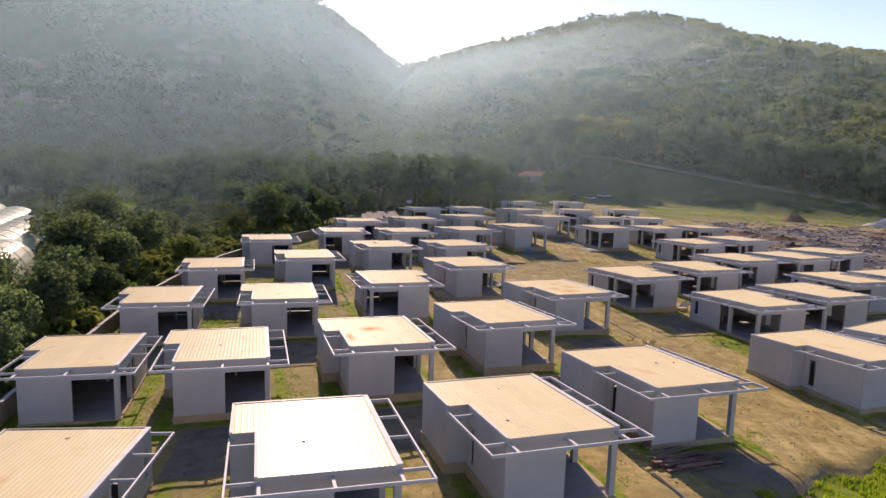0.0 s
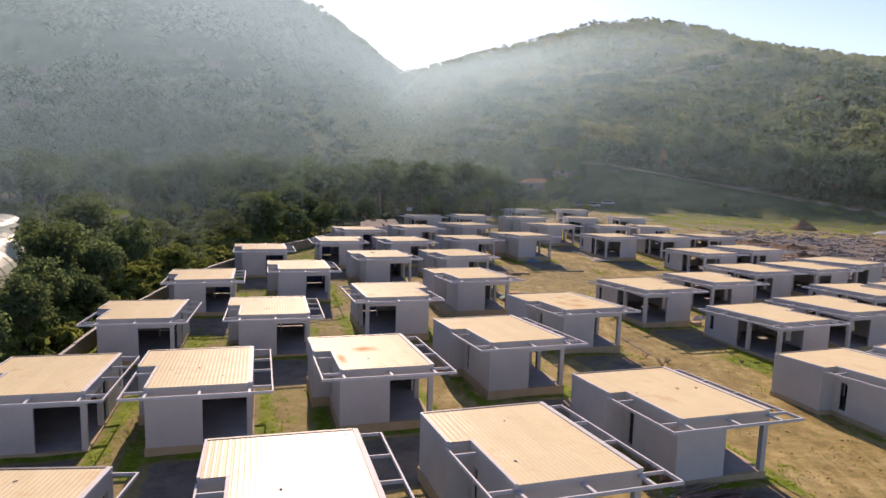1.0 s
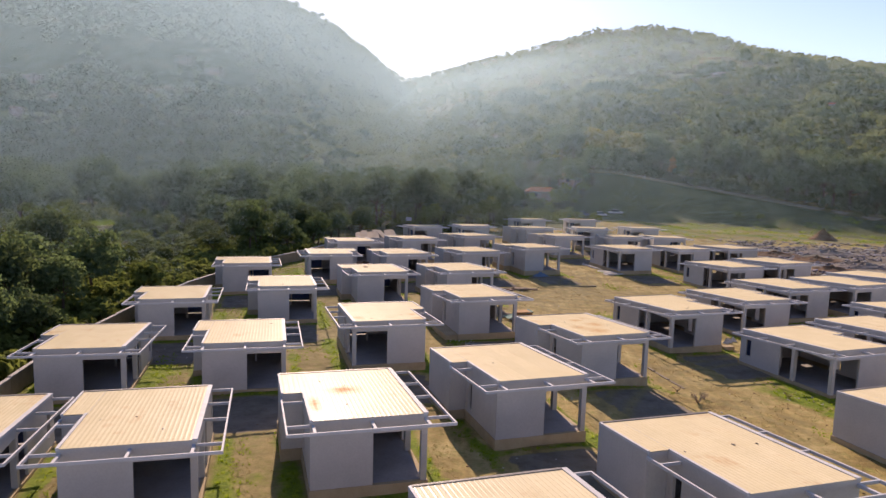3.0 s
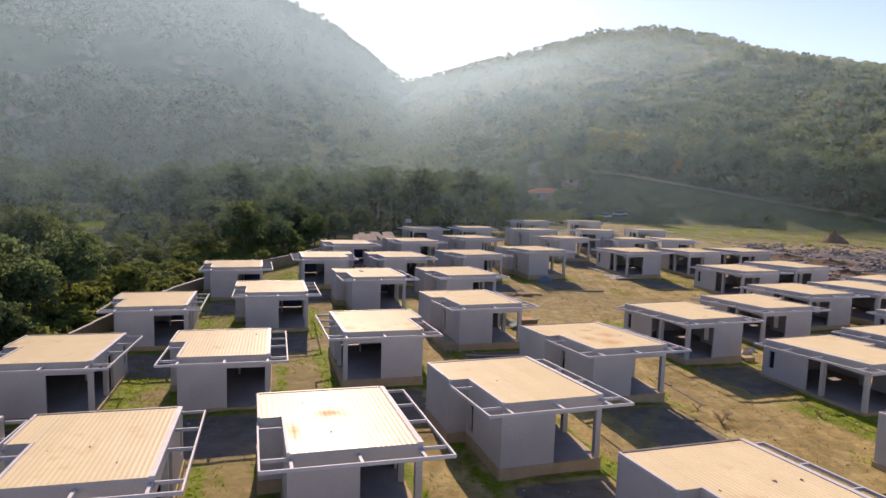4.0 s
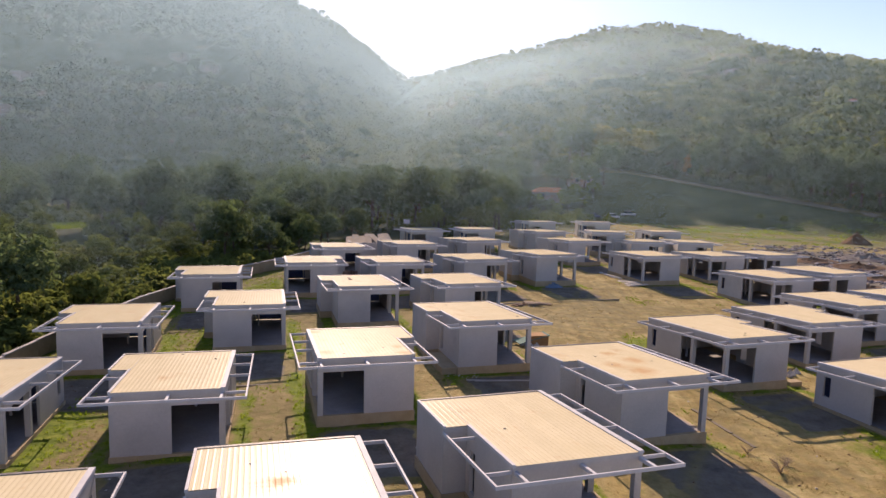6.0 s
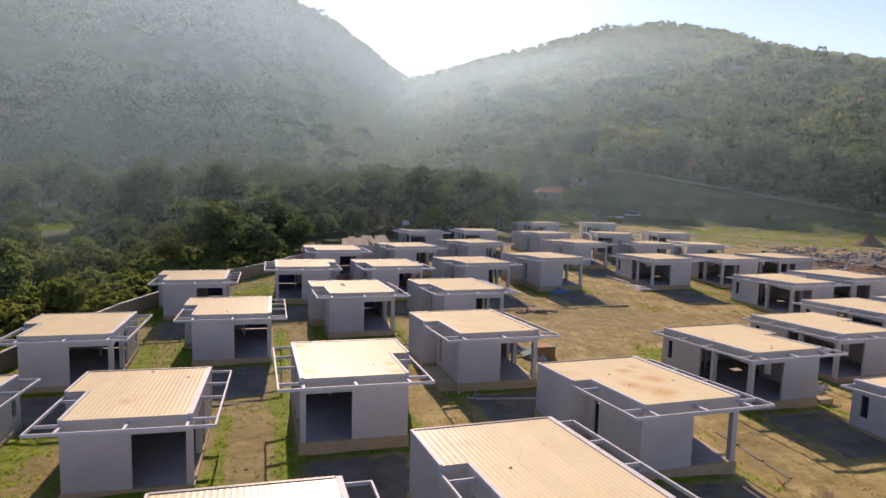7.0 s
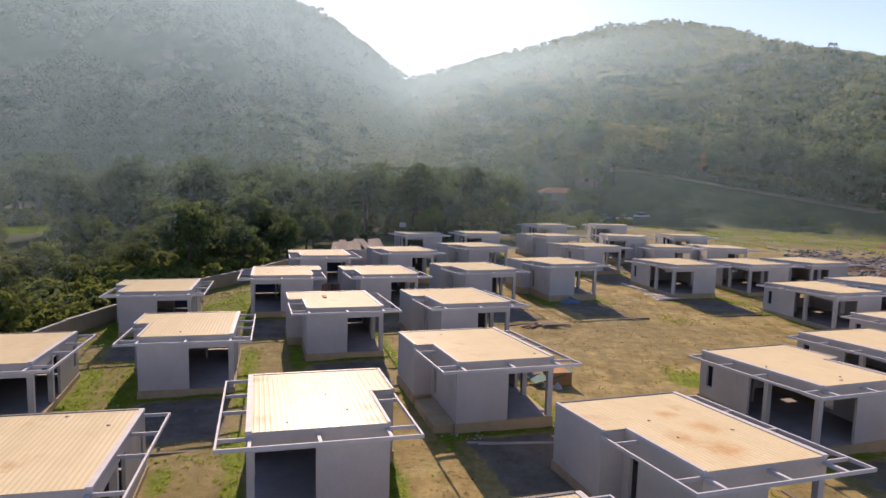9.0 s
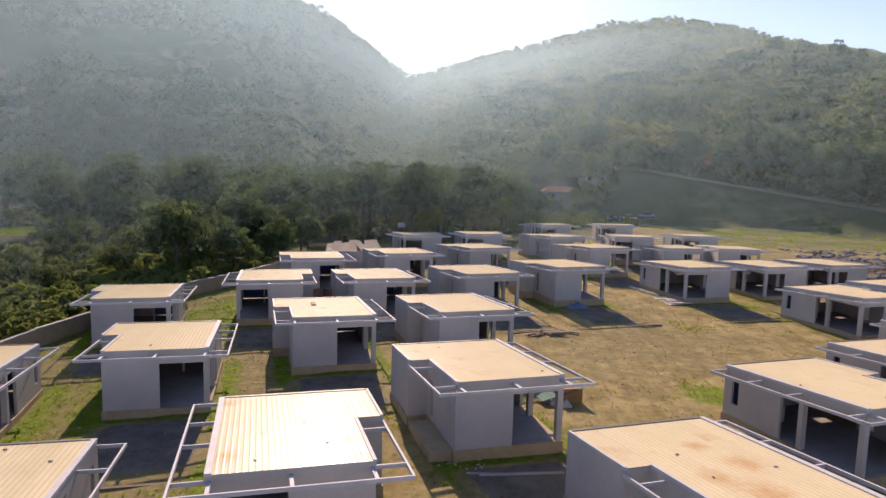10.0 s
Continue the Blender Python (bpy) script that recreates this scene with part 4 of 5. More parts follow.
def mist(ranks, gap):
    """Hair-fine slanting strands that imitate haze, rank behind rank through the valley, thicker towards the dip
    between the hills.
    Ranks are (y, thickness, profile from the ground to the haze's top, eastern end); tops are fitted to the crest as
    the camera sees it."""
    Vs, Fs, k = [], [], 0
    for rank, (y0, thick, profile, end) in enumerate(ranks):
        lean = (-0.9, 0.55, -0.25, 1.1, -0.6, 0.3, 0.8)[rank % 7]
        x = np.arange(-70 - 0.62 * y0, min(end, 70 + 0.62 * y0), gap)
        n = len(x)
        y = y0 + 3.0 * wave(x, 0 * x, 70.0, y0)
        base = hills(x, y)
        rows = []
        # strand tops scaled to meet the hill crest in the camera's view
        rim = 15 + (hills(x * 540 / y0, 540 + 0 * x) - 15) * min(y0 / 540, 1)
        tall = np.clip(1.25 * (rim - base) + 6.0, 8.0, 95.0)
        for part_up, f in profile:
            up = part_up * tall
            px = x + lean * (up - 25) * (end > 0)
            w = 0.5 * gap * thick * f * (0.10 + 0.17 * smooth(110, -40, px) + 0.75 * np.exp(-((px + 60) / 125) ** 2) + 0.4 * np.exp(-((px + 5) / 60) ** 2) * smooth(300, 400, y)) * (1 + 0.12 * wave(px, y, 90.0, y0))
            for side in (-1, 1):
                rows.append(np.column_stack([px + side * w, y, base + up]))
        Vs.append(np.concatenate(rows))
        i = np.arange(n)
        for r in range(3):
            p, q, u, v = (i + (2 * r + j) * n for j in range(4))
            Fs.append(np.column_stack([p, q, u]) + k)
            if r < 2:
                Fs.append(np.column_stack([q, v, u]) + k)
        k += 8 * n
    ob = new("mist", mesh_np("mist", np.concatenate(Vs), np.concatenate(Fs), haze_strand_material()))
    return tagged(ob, "fine translucent strands imitating haze before the wooded hills", "mist", kind="stuff")


mist([(y, 0.03, LOW_HAZE, end) for y, end in ((58, -40.0), (74, -40.0), (90, -36.0), (104, -33.0), (117, -29.0))]
     + [(y, 0.017, LOW_HAZE, 999.0) for y in (128, 134, 140, 146, 152, 158)]
     + [(y, 0.026, LOW_HAZE, 999.0) for y in (186, 196, 206, 216)]
     + [(215 + 14 * i + 0.6 * i * i, 0.098, HIGH_HAZE, 999.0) for i in range(14)], 0.09)


# ---- clutter on the site ----
def ribbon(name, points, width, mat, label, lift=0.05):
    """A farm track laid on the ground along a line."""
    V, F = [], []
    pts = [Vector(p) for p in points]
    fine = []
    for a, b in zip(pts[:-1], pts[1:]):
        n = max(1, int((b - a).length / 4))
        fine += [a.lerp(b, i / n) for i in range(n)]
    fine.append(pts[-1])
    for i, p in enumerate(fine):
        t = (fine[min(i + 1, len(fine) - 1)] - fine[max(i - 1, 0)]).normalized()
        w = Vector((-t.y, t.x)) * width / 2
        V += [(*(p - w), float(height(*(p - w))) + lift), (*(p + w), float(height(*(p + w))) + lift)]
        if i:
            F.append((2 * i - 2, 2 * i, 2 * i + 1, 2 * i - 1))
    ob = new(name, mesh_from(name, V, F, mat))
    return tagged(ob, label, "track", kind="structure")


M_TRACK = material("pale_track", (0.20, 0.165, 0.115), (0.32, 0.265, 0.19), 0.2, 2, 0.95, bump=0.03, coords="World")
ribbon("farm_track", [(x, float(track_line(x)[0]) + 1.5) for x in range(54, 170, 8)], 2.8, M_TRACK, "pale earth farm track climbing round the ridge", 0.12)
ribbon("hill_road", [(-200, 279), (-150, 292), (-100, 306), (-63.9, 325), (-37.8, 343), (-12, 345)], 4.0, M_TRACK, "narrow road cut across the wooded spur", 0.15)


def kerb(x, y, turn, length):
    bm = bmesh.new()
    box(bm, -length / 2, -0.12, -0.4, length / 2, 0.12, 0.05)
    ob = finish("garden_kerb", bm, M_KERB, bevel=0.01)
    ob.matrix_basis = Matrix.Translation((x, y, float(height(x, y)))) @ Matrix.Rotation(turn, 4, "Z")
    return tagged(ob, "low shade-toned concrete garden kerb half sunk in earth", "kerb", "garden kerbs")


krng = random.Random(9)
for s, x, y, z, turn in PLAN:
    if y > 135 or krng.random() < 0.12:
        continue
    a = radians(turn)
    for lx, ly, half, quarter in ((0.5 * s, -13.4, 3.6, 0), (-4.6 * s, -9.0, 2.2, 1)):
        if krng.random() < 0.25:
            continue
        wx, wy = x + math.cos(a) * lx - math.sin(a) * ly, y + math.sin(a) * lx + math.cos(a) * ly
        if wy > 12 and not near_house(wx, wy, 6.5):
            kerb(wx, wy, a + quarter * math.pi / 2, 2 * half * krng.uniform(0.7, 1.0))


def stone_arrays(seed, squash=0.7):
    rng = np.random.default_rng(seed)
    t = (1 + 5 ** 0.5) / 2
    V = np.array([(-1, t, 0), (1, t, 0), (-1, -t, 0), (1, -t, 0), (0, -1, t), (0, 1, t), (0, -1, -t), (0, 1, -t), (t, 0, -1), (t, 0, 1), (-t, 0, -1), (-t, 0, 1)], float)
    V = V / np.linalg.norm(V[0]) * rng.uniform(0.65, 1.2, (12, 1)) * np.array([1, rng.uniform(0.6, 1), squash])
    F = np.array([(0, 11, 5), (0, 5, 1), (0, 1, 7), (0, 7, 10), (0, 10, 11), (1, 5, 9), (5, 11, 4), (11, 10, 2), (10, 7, 6), (7, 1, 8), (3, 9, 4), (3, 4, 2), (3, 2, 6), (3, 6, 8), (3, 8, 9), (4, 9, 5), (2, 4, 11), (6, 2, 10), (8, 6, 7), (9, 8, 1)])
    return V, F


STONES = [stone_arrays(90 + i, 0.35 + 0.08 * i) for i in range(6)]


def heap(name, label, category, mat, x, y, rx, ry, tall, seed, rough=0.18):
    """A mound with an uneven skin."""
    rng = np.random.default_rng(seed)
    n, m = 26, 9
    V, F = [], []
    for j in range(m + 1):
        r = j / m
        for i in range(n):
            a = 6.2832 * i / n
            px, py = x + math.cos(a) * rx * r, y + math.sin(a) * ry * r
            pz = float(height(px, py)) - 0.15 * (j == m) + tall * (1 - r) ** 1.15 * (1 + rough * rng.normal()) + (rough * 0.3 * rng.random() if j < m else 0)
            V.append((px, py, pz))
    for j in range(m):
        for i in range(n):
            F.append((j * n + i, (j + 1) * n + i, (j + 1) * n + (i + 1) % n, j * n + (i + 1) % n))
    me = mesh_from(name, V, F, mat)
    return tagged(new(name, me), label, category)


heap("earth_mound", "conical pile of reddish brown earth on the field", "earth pile", M_SOIL, 81.5, 177.5, 3.4, 3.0, 2.5, 3, 0.06)
M_PALE = material("pale_waste", (0.36, 0.33, 0.29), (0.58, 0.54, 0.48), 0.6, 4, 0.8, bump=0.05, coords="World")
for k, (x, y, r, t) in enumerate(((60, 128, 4.5, 1.3), (67, 133, 5.0, 1.6), (74, 128, 4.0, 1.2), (58, 146, 5, 1.0), (70, 150, 6, 1.3), (82, 140, 5, 1.5), (90, 150, 6, 1.4), (64, 112, 4, 1.2), (78, 116, 5, 1.4), (52, 118, 4.5, 1.0), (49, 127, 5, 1.2), (54, 135, 5.5, 1.1), (63, 140, 5, 1.2), (86, 124, 6, 1.5), (72, 106, 5, 1.1), (96, 134, 6, 1.6), (52, 152, 4, 0.8))):
    heap("debris_mound", "dark mound of soil and broken concrete", "debris mound", M_STONE if k % 3 else M_SOIL, x, y, r, r * 0.7, 0.45 * t, 40 + k, 0.35)
    tagged(bpy.data.objects["debris_mound" if k == 0 else "debris_mound.%03d" % k], group="debris mounds")
heap("pale_waste_heap", "long pale heap of plastic and broken concrete", "waste heap", M_PALE, 104, 172, 9, 3.0, 2.6, 77, 0.25)
M_SLAB = material("broken_slab", (0.085, 0.075, 0.085), (0.26, 0.24, 0.255), 0.5, 3, 0.85, bump=0.03, coords="World")


def slab_arrays(seed):
    """A thin broken slab, tilted as it was dumped."""
    r = np.random.default_rng(seed)
    L, w, t = r.uniform(0.7, 1.3), r.uniform(0.25, 0.7), r.uniform(0.06, 0.14)
    V = np.array([(sx * L * r.uniform(0.8, 1.1), sy * w * r.uniform(0.8, 1.1), sz * t) for sz in (-1, 1) for sy in (-1, 1) for sx in (-1, 1)])
    m = np.array(Euler((r.uniform(-0.5, 0.5), r.uniform(-0.45, 0.45), 0)).to_matrix())
    V = V @ m.T + np.array([0, 0, 0.12])
    F = np.array([(0, 2, 1), (1, 2, 3), (4, 5, 6), (5, 7, 6), (0, 1, 4), (1, 5, 4), (2, 6, 3), (3, 6, 7), (0, 4, 2), (2, 4, 6), (1, 3, 5), (3, 7, 5)])
    return V, F


SLABS = [slab_arrays(300 + i) for i in range(8)]
slabs = spread(4200, 44, 130, 98, 170, lambda x, y: (wave(x, y, 14.0, 3.3) + 0.5 * wave(x, y, 5.0, 1.3) > -0.1) & (x > 45 + 0.12 * (y - 100)), 0.12, 0.55)
scatter("rubble_slabs", "dumped grey slabs and boards of broken concrete", M_SLAB, slabs, SLABS, "rubble")
rub = spread(2800, 46, 125, 100, 166, lambda x, y: (wave(x, y, 14.0, 3.3) > -0.1) & (x > 46 + 0.12 * (y - 100)), 0.08, 0.42)
scatter("rubble_stones", "scattered broken stones and concrete lumps", M_STONE, rub, STONES, "rubble")
white = spread(130, 50, 120, 105, 166, lambda x, y: wave(x, y, 9.0, 1.3) > 0.2, 0.15, 0.6)
scatter("pale_rubble", "pale plaster and plastic scraps among rubble", M_PALE, white, STONES, "rubble")
lit = spread(170, -32, 44, 18, 125, lambda x, y: np.array([not near_house(a, b, 6.2) for a, b in zip(x, y)]), 0.04, 0.12)
scatter("litter_scraps", "small pale scraps and stones lying about", M_PALE, lit, STONES, "litter")
clods = spread(1300, -32, 50, 14, 150, lambda x, y: np.array([not near_house(a, b, 6.0) for a, b in zip(x, y)]), 0.04, 0.11)
scatter("earth_clods", "loose brown clods on the bare ground", M_SOIL, clods, STONES, "earth")


def tuft_arrays(seed, n=9):
    rng = np.random.default_rng(seed)
    a = rng.uniform(0, 6.2832, n)
    base = np.column_stack([rng.normal(0, 0.25, (n, 2)), np.zeros(n)])
    lean = np.column_stack([np.cos(a) * 0.3, np.sin(a) * 0.3, rng.uniform(0.5, 1.0, n)])
    side = np.column_stack([-np.sin(a), np.cos(a), np.zeros(n)]) * 0.09
    V = np.stack([base - side, base + side, base + lean], 1).reshape(-1, 3)
    return V, np.arange(3 * n).reshape(-1, 3)


TUFTS = [tuft_arrays(200 + i) for i in range(6)]
M_GRASS = material("grass_blades", (0.10, 0.17, 0.008), (0.25, 0.315, 0.02), 0.25, 3, 0.8, bump=0, coords="World", spec=0.1, through_light=0.55, sap=(1.5, 1.5, 1.2))


def grassy(x, y):
    d = np.sqrt(((x[:, None] - PLAN_XY[:, 0]) ** 2 + (y[:, None] - PLAN_XY[:, 1]) ** 2).min(1))
    west = smooth(2, -14, x - 0.03 * y)
    g = 0.15 * np.exp(-((d - 5.8) / 1.6) ** 2) + 0.65 * side_strips(x, y) + 0.22 * west + 0.45 * wave(x, y, 9.0, 4.0) + 0.9 * smooth(0.3, -0.4, y - ditch_line(x)) * smooth(14, 18, x) * smooth(20, 26, y) + 1.4 * green_spots(x, y) + 0.3 * smooth(-19, -25, x) - 0.8 * shaded_yards(x, y) + 0.75 * front_strips(x, y)
    inside = np.zeros(len(x), bool)
    for plan in PLAN:
        lx, ly = house_local(x, y, plan)
        inside |= (np.abs(lx) < 3.2) & (np.abs(ly) < 4.9)
    return (g > 0.42) & ~inside


scatter("grass_tufts", "patchy green weeds and grass round the pavilions", M_GRASS, spread(24000, -33, 60, 14, 150, grassy, 0.07, 0.2), TUFTS, "grass")
M_STRAW = material("dry_grass_blades", (0.28, 0.21, 0.08), (0.44, 0.35, 0.16), 0.3, 3, 0.9, bump=0, coords="World", spec=0.05, through_light=0.4)


def bare(x, y):
    """Patchy dry turf of the open lanes, clear of the pavilions and the ground painted with their shade."""
    inside = np.zeros(len(x), bool)
    for plan in PLAN:
        lx, ly = house_local(x, y, plan)
        inside |= (np.abs(lx) < 4.2) & (np.abs(ly) < 4.9)
    return ~inside & (shaded_yards(x, y) < 0.2) & (wave(x, y, 7.0, 3.1) + 0.6 * wave(x, y, 2.3, 1.1) > 0.05)


scatter("dry_grass", "short dry straw-coloured grass on the open lanes", M_STRAW, spread(15000, -30, 48, 16, 125, bare, 0.04, 0.12), TUFTS, "grass")


def beyond_ditch(x, y):
    return (y < ditch_line(x) - 0.4) & (wave(x, y, 5.0, 0.9) + 0.4 * wave(x, y, 1.9, 2.1) > -0.25)


scatter("ditch_weeds", "rank green weeds and grass below the broken earth edge", M_GRASS, spread(3600, 15.5, 36, 22, 42, beyond_ditch, 0.14, 0.42), TUFTS, "weeds")
scatter("glade_grass", "bright grass in a sunlit clearing among pines", M_GRASS, spread(700, -93, -79, 149, 167, lambda x, y: ((x + 86) / 6) ** 2 + ((y - 158) / 8) ** 2 < 1, 0.25, 0.5), TUFTS, "grass")
scatter("field_grass", "rough green grass on the field beyond the site", M_GRASS, spread(2500, 36, 120, 165, 212, lambda x, y: wave(x, y, 20.0, 1.1) > 0.1, 0.2, 0.4), TUFTS, "grass")


M_TILE_OLD = material("broken_brick", (0.22, 0.10, 0.06), (0.36, 0.2, 0.13), 2, 10, 0.9, vary=0.3)


def plank_stack(x, y, turn, name, label, n, size, mat, seed):
    """Loose boards lying across one another."""
    r = random.Random(seed)
    root = new(name)
    for k in range(n):
        bm = bmesh.new()
        L, w, t = size[0] * r.uniform(0.7, 1.1), size[1] * r.uniform(0.8, 1.2), size[2]
        box(bm, -L / 2, -w / 2, 0, L / 2, w / 2, t)
        p = part("board", bm, mat, root)
        layer = k // 5
        p.matrix_basis = pose(r.uniform(-0.5, 0.5), (k % 5 - 2) * size[1] * 1.5 + r.uniform(-0.1, 0.1), layer * size[2] * 1.1, 0, 0, r.uniform(-9, 9))
    root.matrix_basis = Matrix.Translation((x, y, float(height(x, y)) + 0.02)) @ Matrix.Rotation(radians(turn), 4, "Z")
    return tagged(root, label, name.replace("_", " "))


M_OLD = material("old_formwork", (0.09, 0.055, 0.045), (0.26, 0.16, 0.12), 1.2, 14, 0.85, bump=0.01, vary=0.45)
plank_stack(13.0, 32.2, 22, "timber_stack", "loose stack of weathered brown formwork boards on bare earth", 24, (3.4, 0.2, 0.06), M_OLD, 1)
plank_stack(12.2, 33.6, 34, "timber_props", "a few thin timber props thrown down beside boards", 5, (3.0, 0.09, 0.08), M_WOOD, 11)
plank_stack(11.0, 34.6, 70, "broken_bricks", "small scatter of broken hollow bricks beside a pavilion", 10, (0.4, 0.2, 0.18), M_TILE_OLD, 12)
plank_stack(20.2, 113.8, 20, "panel_stack", "stack of pale panels lying before a porch", 8, (2.4, 0.6, 0.08), M_PALE, 2)
plank_stack(18.4, 119.4, -72, "tube_bundle", "bundle of long white steel tubes on the ground", 4, (5.4, 0.12, 0.12), M_STEEL, 3)
plank_stack(6.0, 95.8, 10, "scrap_timber", "scattered grey scrap boards and rubble by a pavilion", 16, (1.5, 0.2, 0.06), M_WOOD, 4)
plank_stack(4.6, 95.0, 55, "scrap_timber", "scattered grey scrap boards and rubble by a pavilion", 9, (1.1, 0.16, 0.06), M_OLD, 14)
plank_stack(7.3, 96.6, -20, "scrap_timber", "scattered grey scrap boards and rubble by a pavilion", 7, (1.4, 0.14, 0.06), M_WOOD, 15)
plank_stack(2.0, 68.1, 6, "loose_battens", "a few long pale battens lying in grass", 3, (4.2, 0.08, 0.06), M_PALE, 5)
plank_stack(30.4, 58.0, 30, "broken_boards", "broken pale boards among weeds beside a wall", 6, (1.6, 0.3, 0.05), M_PALE, 6)


scatter("plaster_scraps", "white plaster and plastic scraps before a plinth", M_PALE, spread(26, -1.6, 0.6, 68.2, 69.4, lambda x, y: x < 9, 0.04, 0.1) + spread(30, 4.6, 7.4, 94.6, 97.2, lambda x, y: x < 9, 0.04, 0.1) + spread(16, 23.5, 25.8, 57.6, 60.2, lambda x, y: x > 0, 0.04, 0.11) + spread(16, 9.5, 12.5, 32.5, 35.5, lambda x, y: x > 0, 0.05, 0.13), STONES, "litter")


def hoarding(x, y, turn):
    """Upright boards on two rails that close the passage between two pavilions."""
    r = random.Random(8)
    root = new("timber_hoarding")
    for k in range(6):
        bm = bmesh.new()
        box(bm, -0.9 + 0.3 * k, -0.015, -0.2, -0.62 + 0.3 * k, 0.015, 2.05 + r.uniform(-0.06, 0.06))
        part("board", bm, M_OLD, root)
    for z in (0.5, 1.6):
        bm = bmesh.new()
        box(bm, -0.9, 0.018, z, 0.88, 0.08, z + 0.09)
        part("rail", bm, M_OLD, root)
    root.matrix_basis = standing(x, y, radians(turn))
    return tagged(root, "brown timber hoarding closing a passage between pavilions", "hoarding")


hoarding(-15.4, 101.9, 19)


def dry_shrub(x, y, seed, size):
    """A leafless bush of forked twigs."""
    r = random.Random(seed)
    bm = bmesh.new()
    for _ in range(34):
        a, up = r.uniform(0, 6.28), r.uniform(0.5, 1.0)
        mid = Vector((math.cos(a) * r.uniform(0.1, 0.4), math.sin(a) * r.uniform(0.1, 0.4), up * 0.45))
        limb(bm, (0, 0, -0.05), mid, 0.009, 0.006, 5)
        for _ in range(3):
            b = a + r.uniform(-0.9, 0.9)
            limb(bm, mid, mid + Vector((math.cos(b) * 0.35, math.sin(b) * 0.35, up * r.uniform(0.0, 0.5))), 0.006, 0.003, 4)
    bush = finish("dry_shrub", bm, M_WOOD)
    bush.matrix_basis = standing(x, y, r.uniform(0, 6.28), size)
    return tagged(bush, "leafless brown twiggy shrub on the bare lane", "shrub", "dry shrubs")


for k, (x, y, size) in enumerate(((16.4, 55.8, 1.0), (17.1, 56.9, 0.7), (15.6, 58.2, 0.6), (23.9, 58.9, 0.6), (20.9, 79.3, 0.6))):
    dry_shrub(x, y, 500 + k, size)


def step_block(x, y, turn):
    bm = bmesh.new()
    box(bm, -0.55, -0.35, -0.3, 0.55, 0.35, 0.32)
    ob = finish("step_block", bm, M_PLINTH, bevel=0.02)
    ob.matrix_basis = standing(x, y, radians(turn))
    return tagged(ob, "raw concrete step block beside a plinth", "step")


step_block(24.0, 72.4, 21)
kerb_line = ((14.5, 65.0), (16.4, 59.1))
for i in range(3):
    p = Vector(kerb_line[0]).lerp(Vector(kerb_line[1]), i / 3 + 1 / 6)
    kerb(p.x, p.y, math.atan2(kerb_line[1][1] - kerb_line[0][1], kerb_line[1][0] - kerb_line[0][0]), 1.9)


def site_box(x, y):
    root = new("site_box")
    M_BOX = material("orange_plywood", (0.3, 0.15, 0.06), (0.42, 0.24, 0.1), 1.5, 12, 0.8)
    M_TARP = material("green_tarpaulin", (0.06, 0.15, 0.13), (0.11, 0.22, 0.19), 1.0, 8, 0.8, bump=0.02)
    bm = bmesh.new()
    box(bm, -0.8, -0.6, 0, 0.8, 0.6, 0.9)
    part("crate", bm, M_BOX, root, bevel=0.02)
    bm = bmesh.new()
    v = box(bm, -1.9, -0.7, 0.905, 0.86, 0.7, 0.94)
    for p in v:
        if p.co.x < -1:
            p.co.z -= 0.62
    part("tarpaulin", bm, M_TARP, root, "creased green tarpaulin sheet")
    root.matrix_basis = standing(x, y, 0.35)
    return tagged(root, "plywood site crate under a green tarpaulin", "crate")


site_box(5.4, 78.9)
M_SACK = material("white_sack", (0.42, 0.41, 0.39), (0.55, 0.54, 0.52), 2.0, 10, 0.8, bump=0.03)
for k, (x, y, rad) in enumerate(((4.7, 77.9, 0.45), (5.3, 77.6, 0.38), (4.2, 78.3, 0.3), (25.0, 75.2, 0.45), (25.7, 75.8, 0.4), (24.6, 74.6, 0.35))):
    heap("cement_sack", "slumped white cement sack on the ground", "sack", M_SACK, x, y, rad, rad * 0.7, 0.38, 60 + k, 0.15)
M_BLUE = material("blue_sheet", (0.12, 0.18, 0.26), (0.2, 0.26, 0.33), 1.0, 8, 0.7)
heap("plastic_sheet", "crumpled blue plastic sheet against a pavilion", "plastic sheet", M_BLUE, 9.4, 107.0, 1.2, 0.6, 0.45, 12, 0.35)


# ---- a roofless shed with fallen sheets and a mast ----
def ruined_shed(x, y):
    root = new("ruined_shed")
    M_TAN = material("tan_fallen_sheet", (0.42, 0.34, 0.24), (0.56, 0.47, 0.36), 0.8, 7, 0.9, spec=0.0)
    for name, b in (("wall", (-3.2, -3, -0.4, 3.2, -2.8, 2.7)), ("wall", (-3.2, 2.8, -0.4, 3.2, 3, 2.9)), ("wall", (-3.2, -2.79, -0.4, -3.0, 2.79, 2.8)), ("wall", (3.0, -2.79, -0.4, 3.2, 2.79, 2.8))):
        bm = bmesh.new()
        box(bm, *b)
        part(name, bm, M_WALL, root)
    r = random.Random(4)
    for k in range(7):
        bm = bmesh.new()
        box(bm, -0.5, -2.9, -0.02, 0.5, 2.9, 0.02)
        p = part("fallen_sheet", bm, M_TAN, root)
        p.matrix_basis = pose(-3.0 + k * 1.0, r.uniform(-0.3, 0.3), 2.85 + 0.05 * k + r.uniform(-0.08, 0.08), r.uniform(3, 9), r.uniform(-9, 3), r.uniform(-9, 9))
    root.matrix_basis = standing(x, y, 0.3)
    return tagged(root, "small grey shed with a collapsed tan sheet roof", "shed")


ruined_shed(-17.6, 127.0)
bm = bmesh.new()
limb(bm, (0, 0, -0.3), (0, 0, 7.5), 0.07, 0.04, 8)
limb(bm, (-0.4, 0, 7.0), (0.4, 0, 7.0), 0.025, 0.025, 6)
mast = finish("mast", bm, M_DARK)
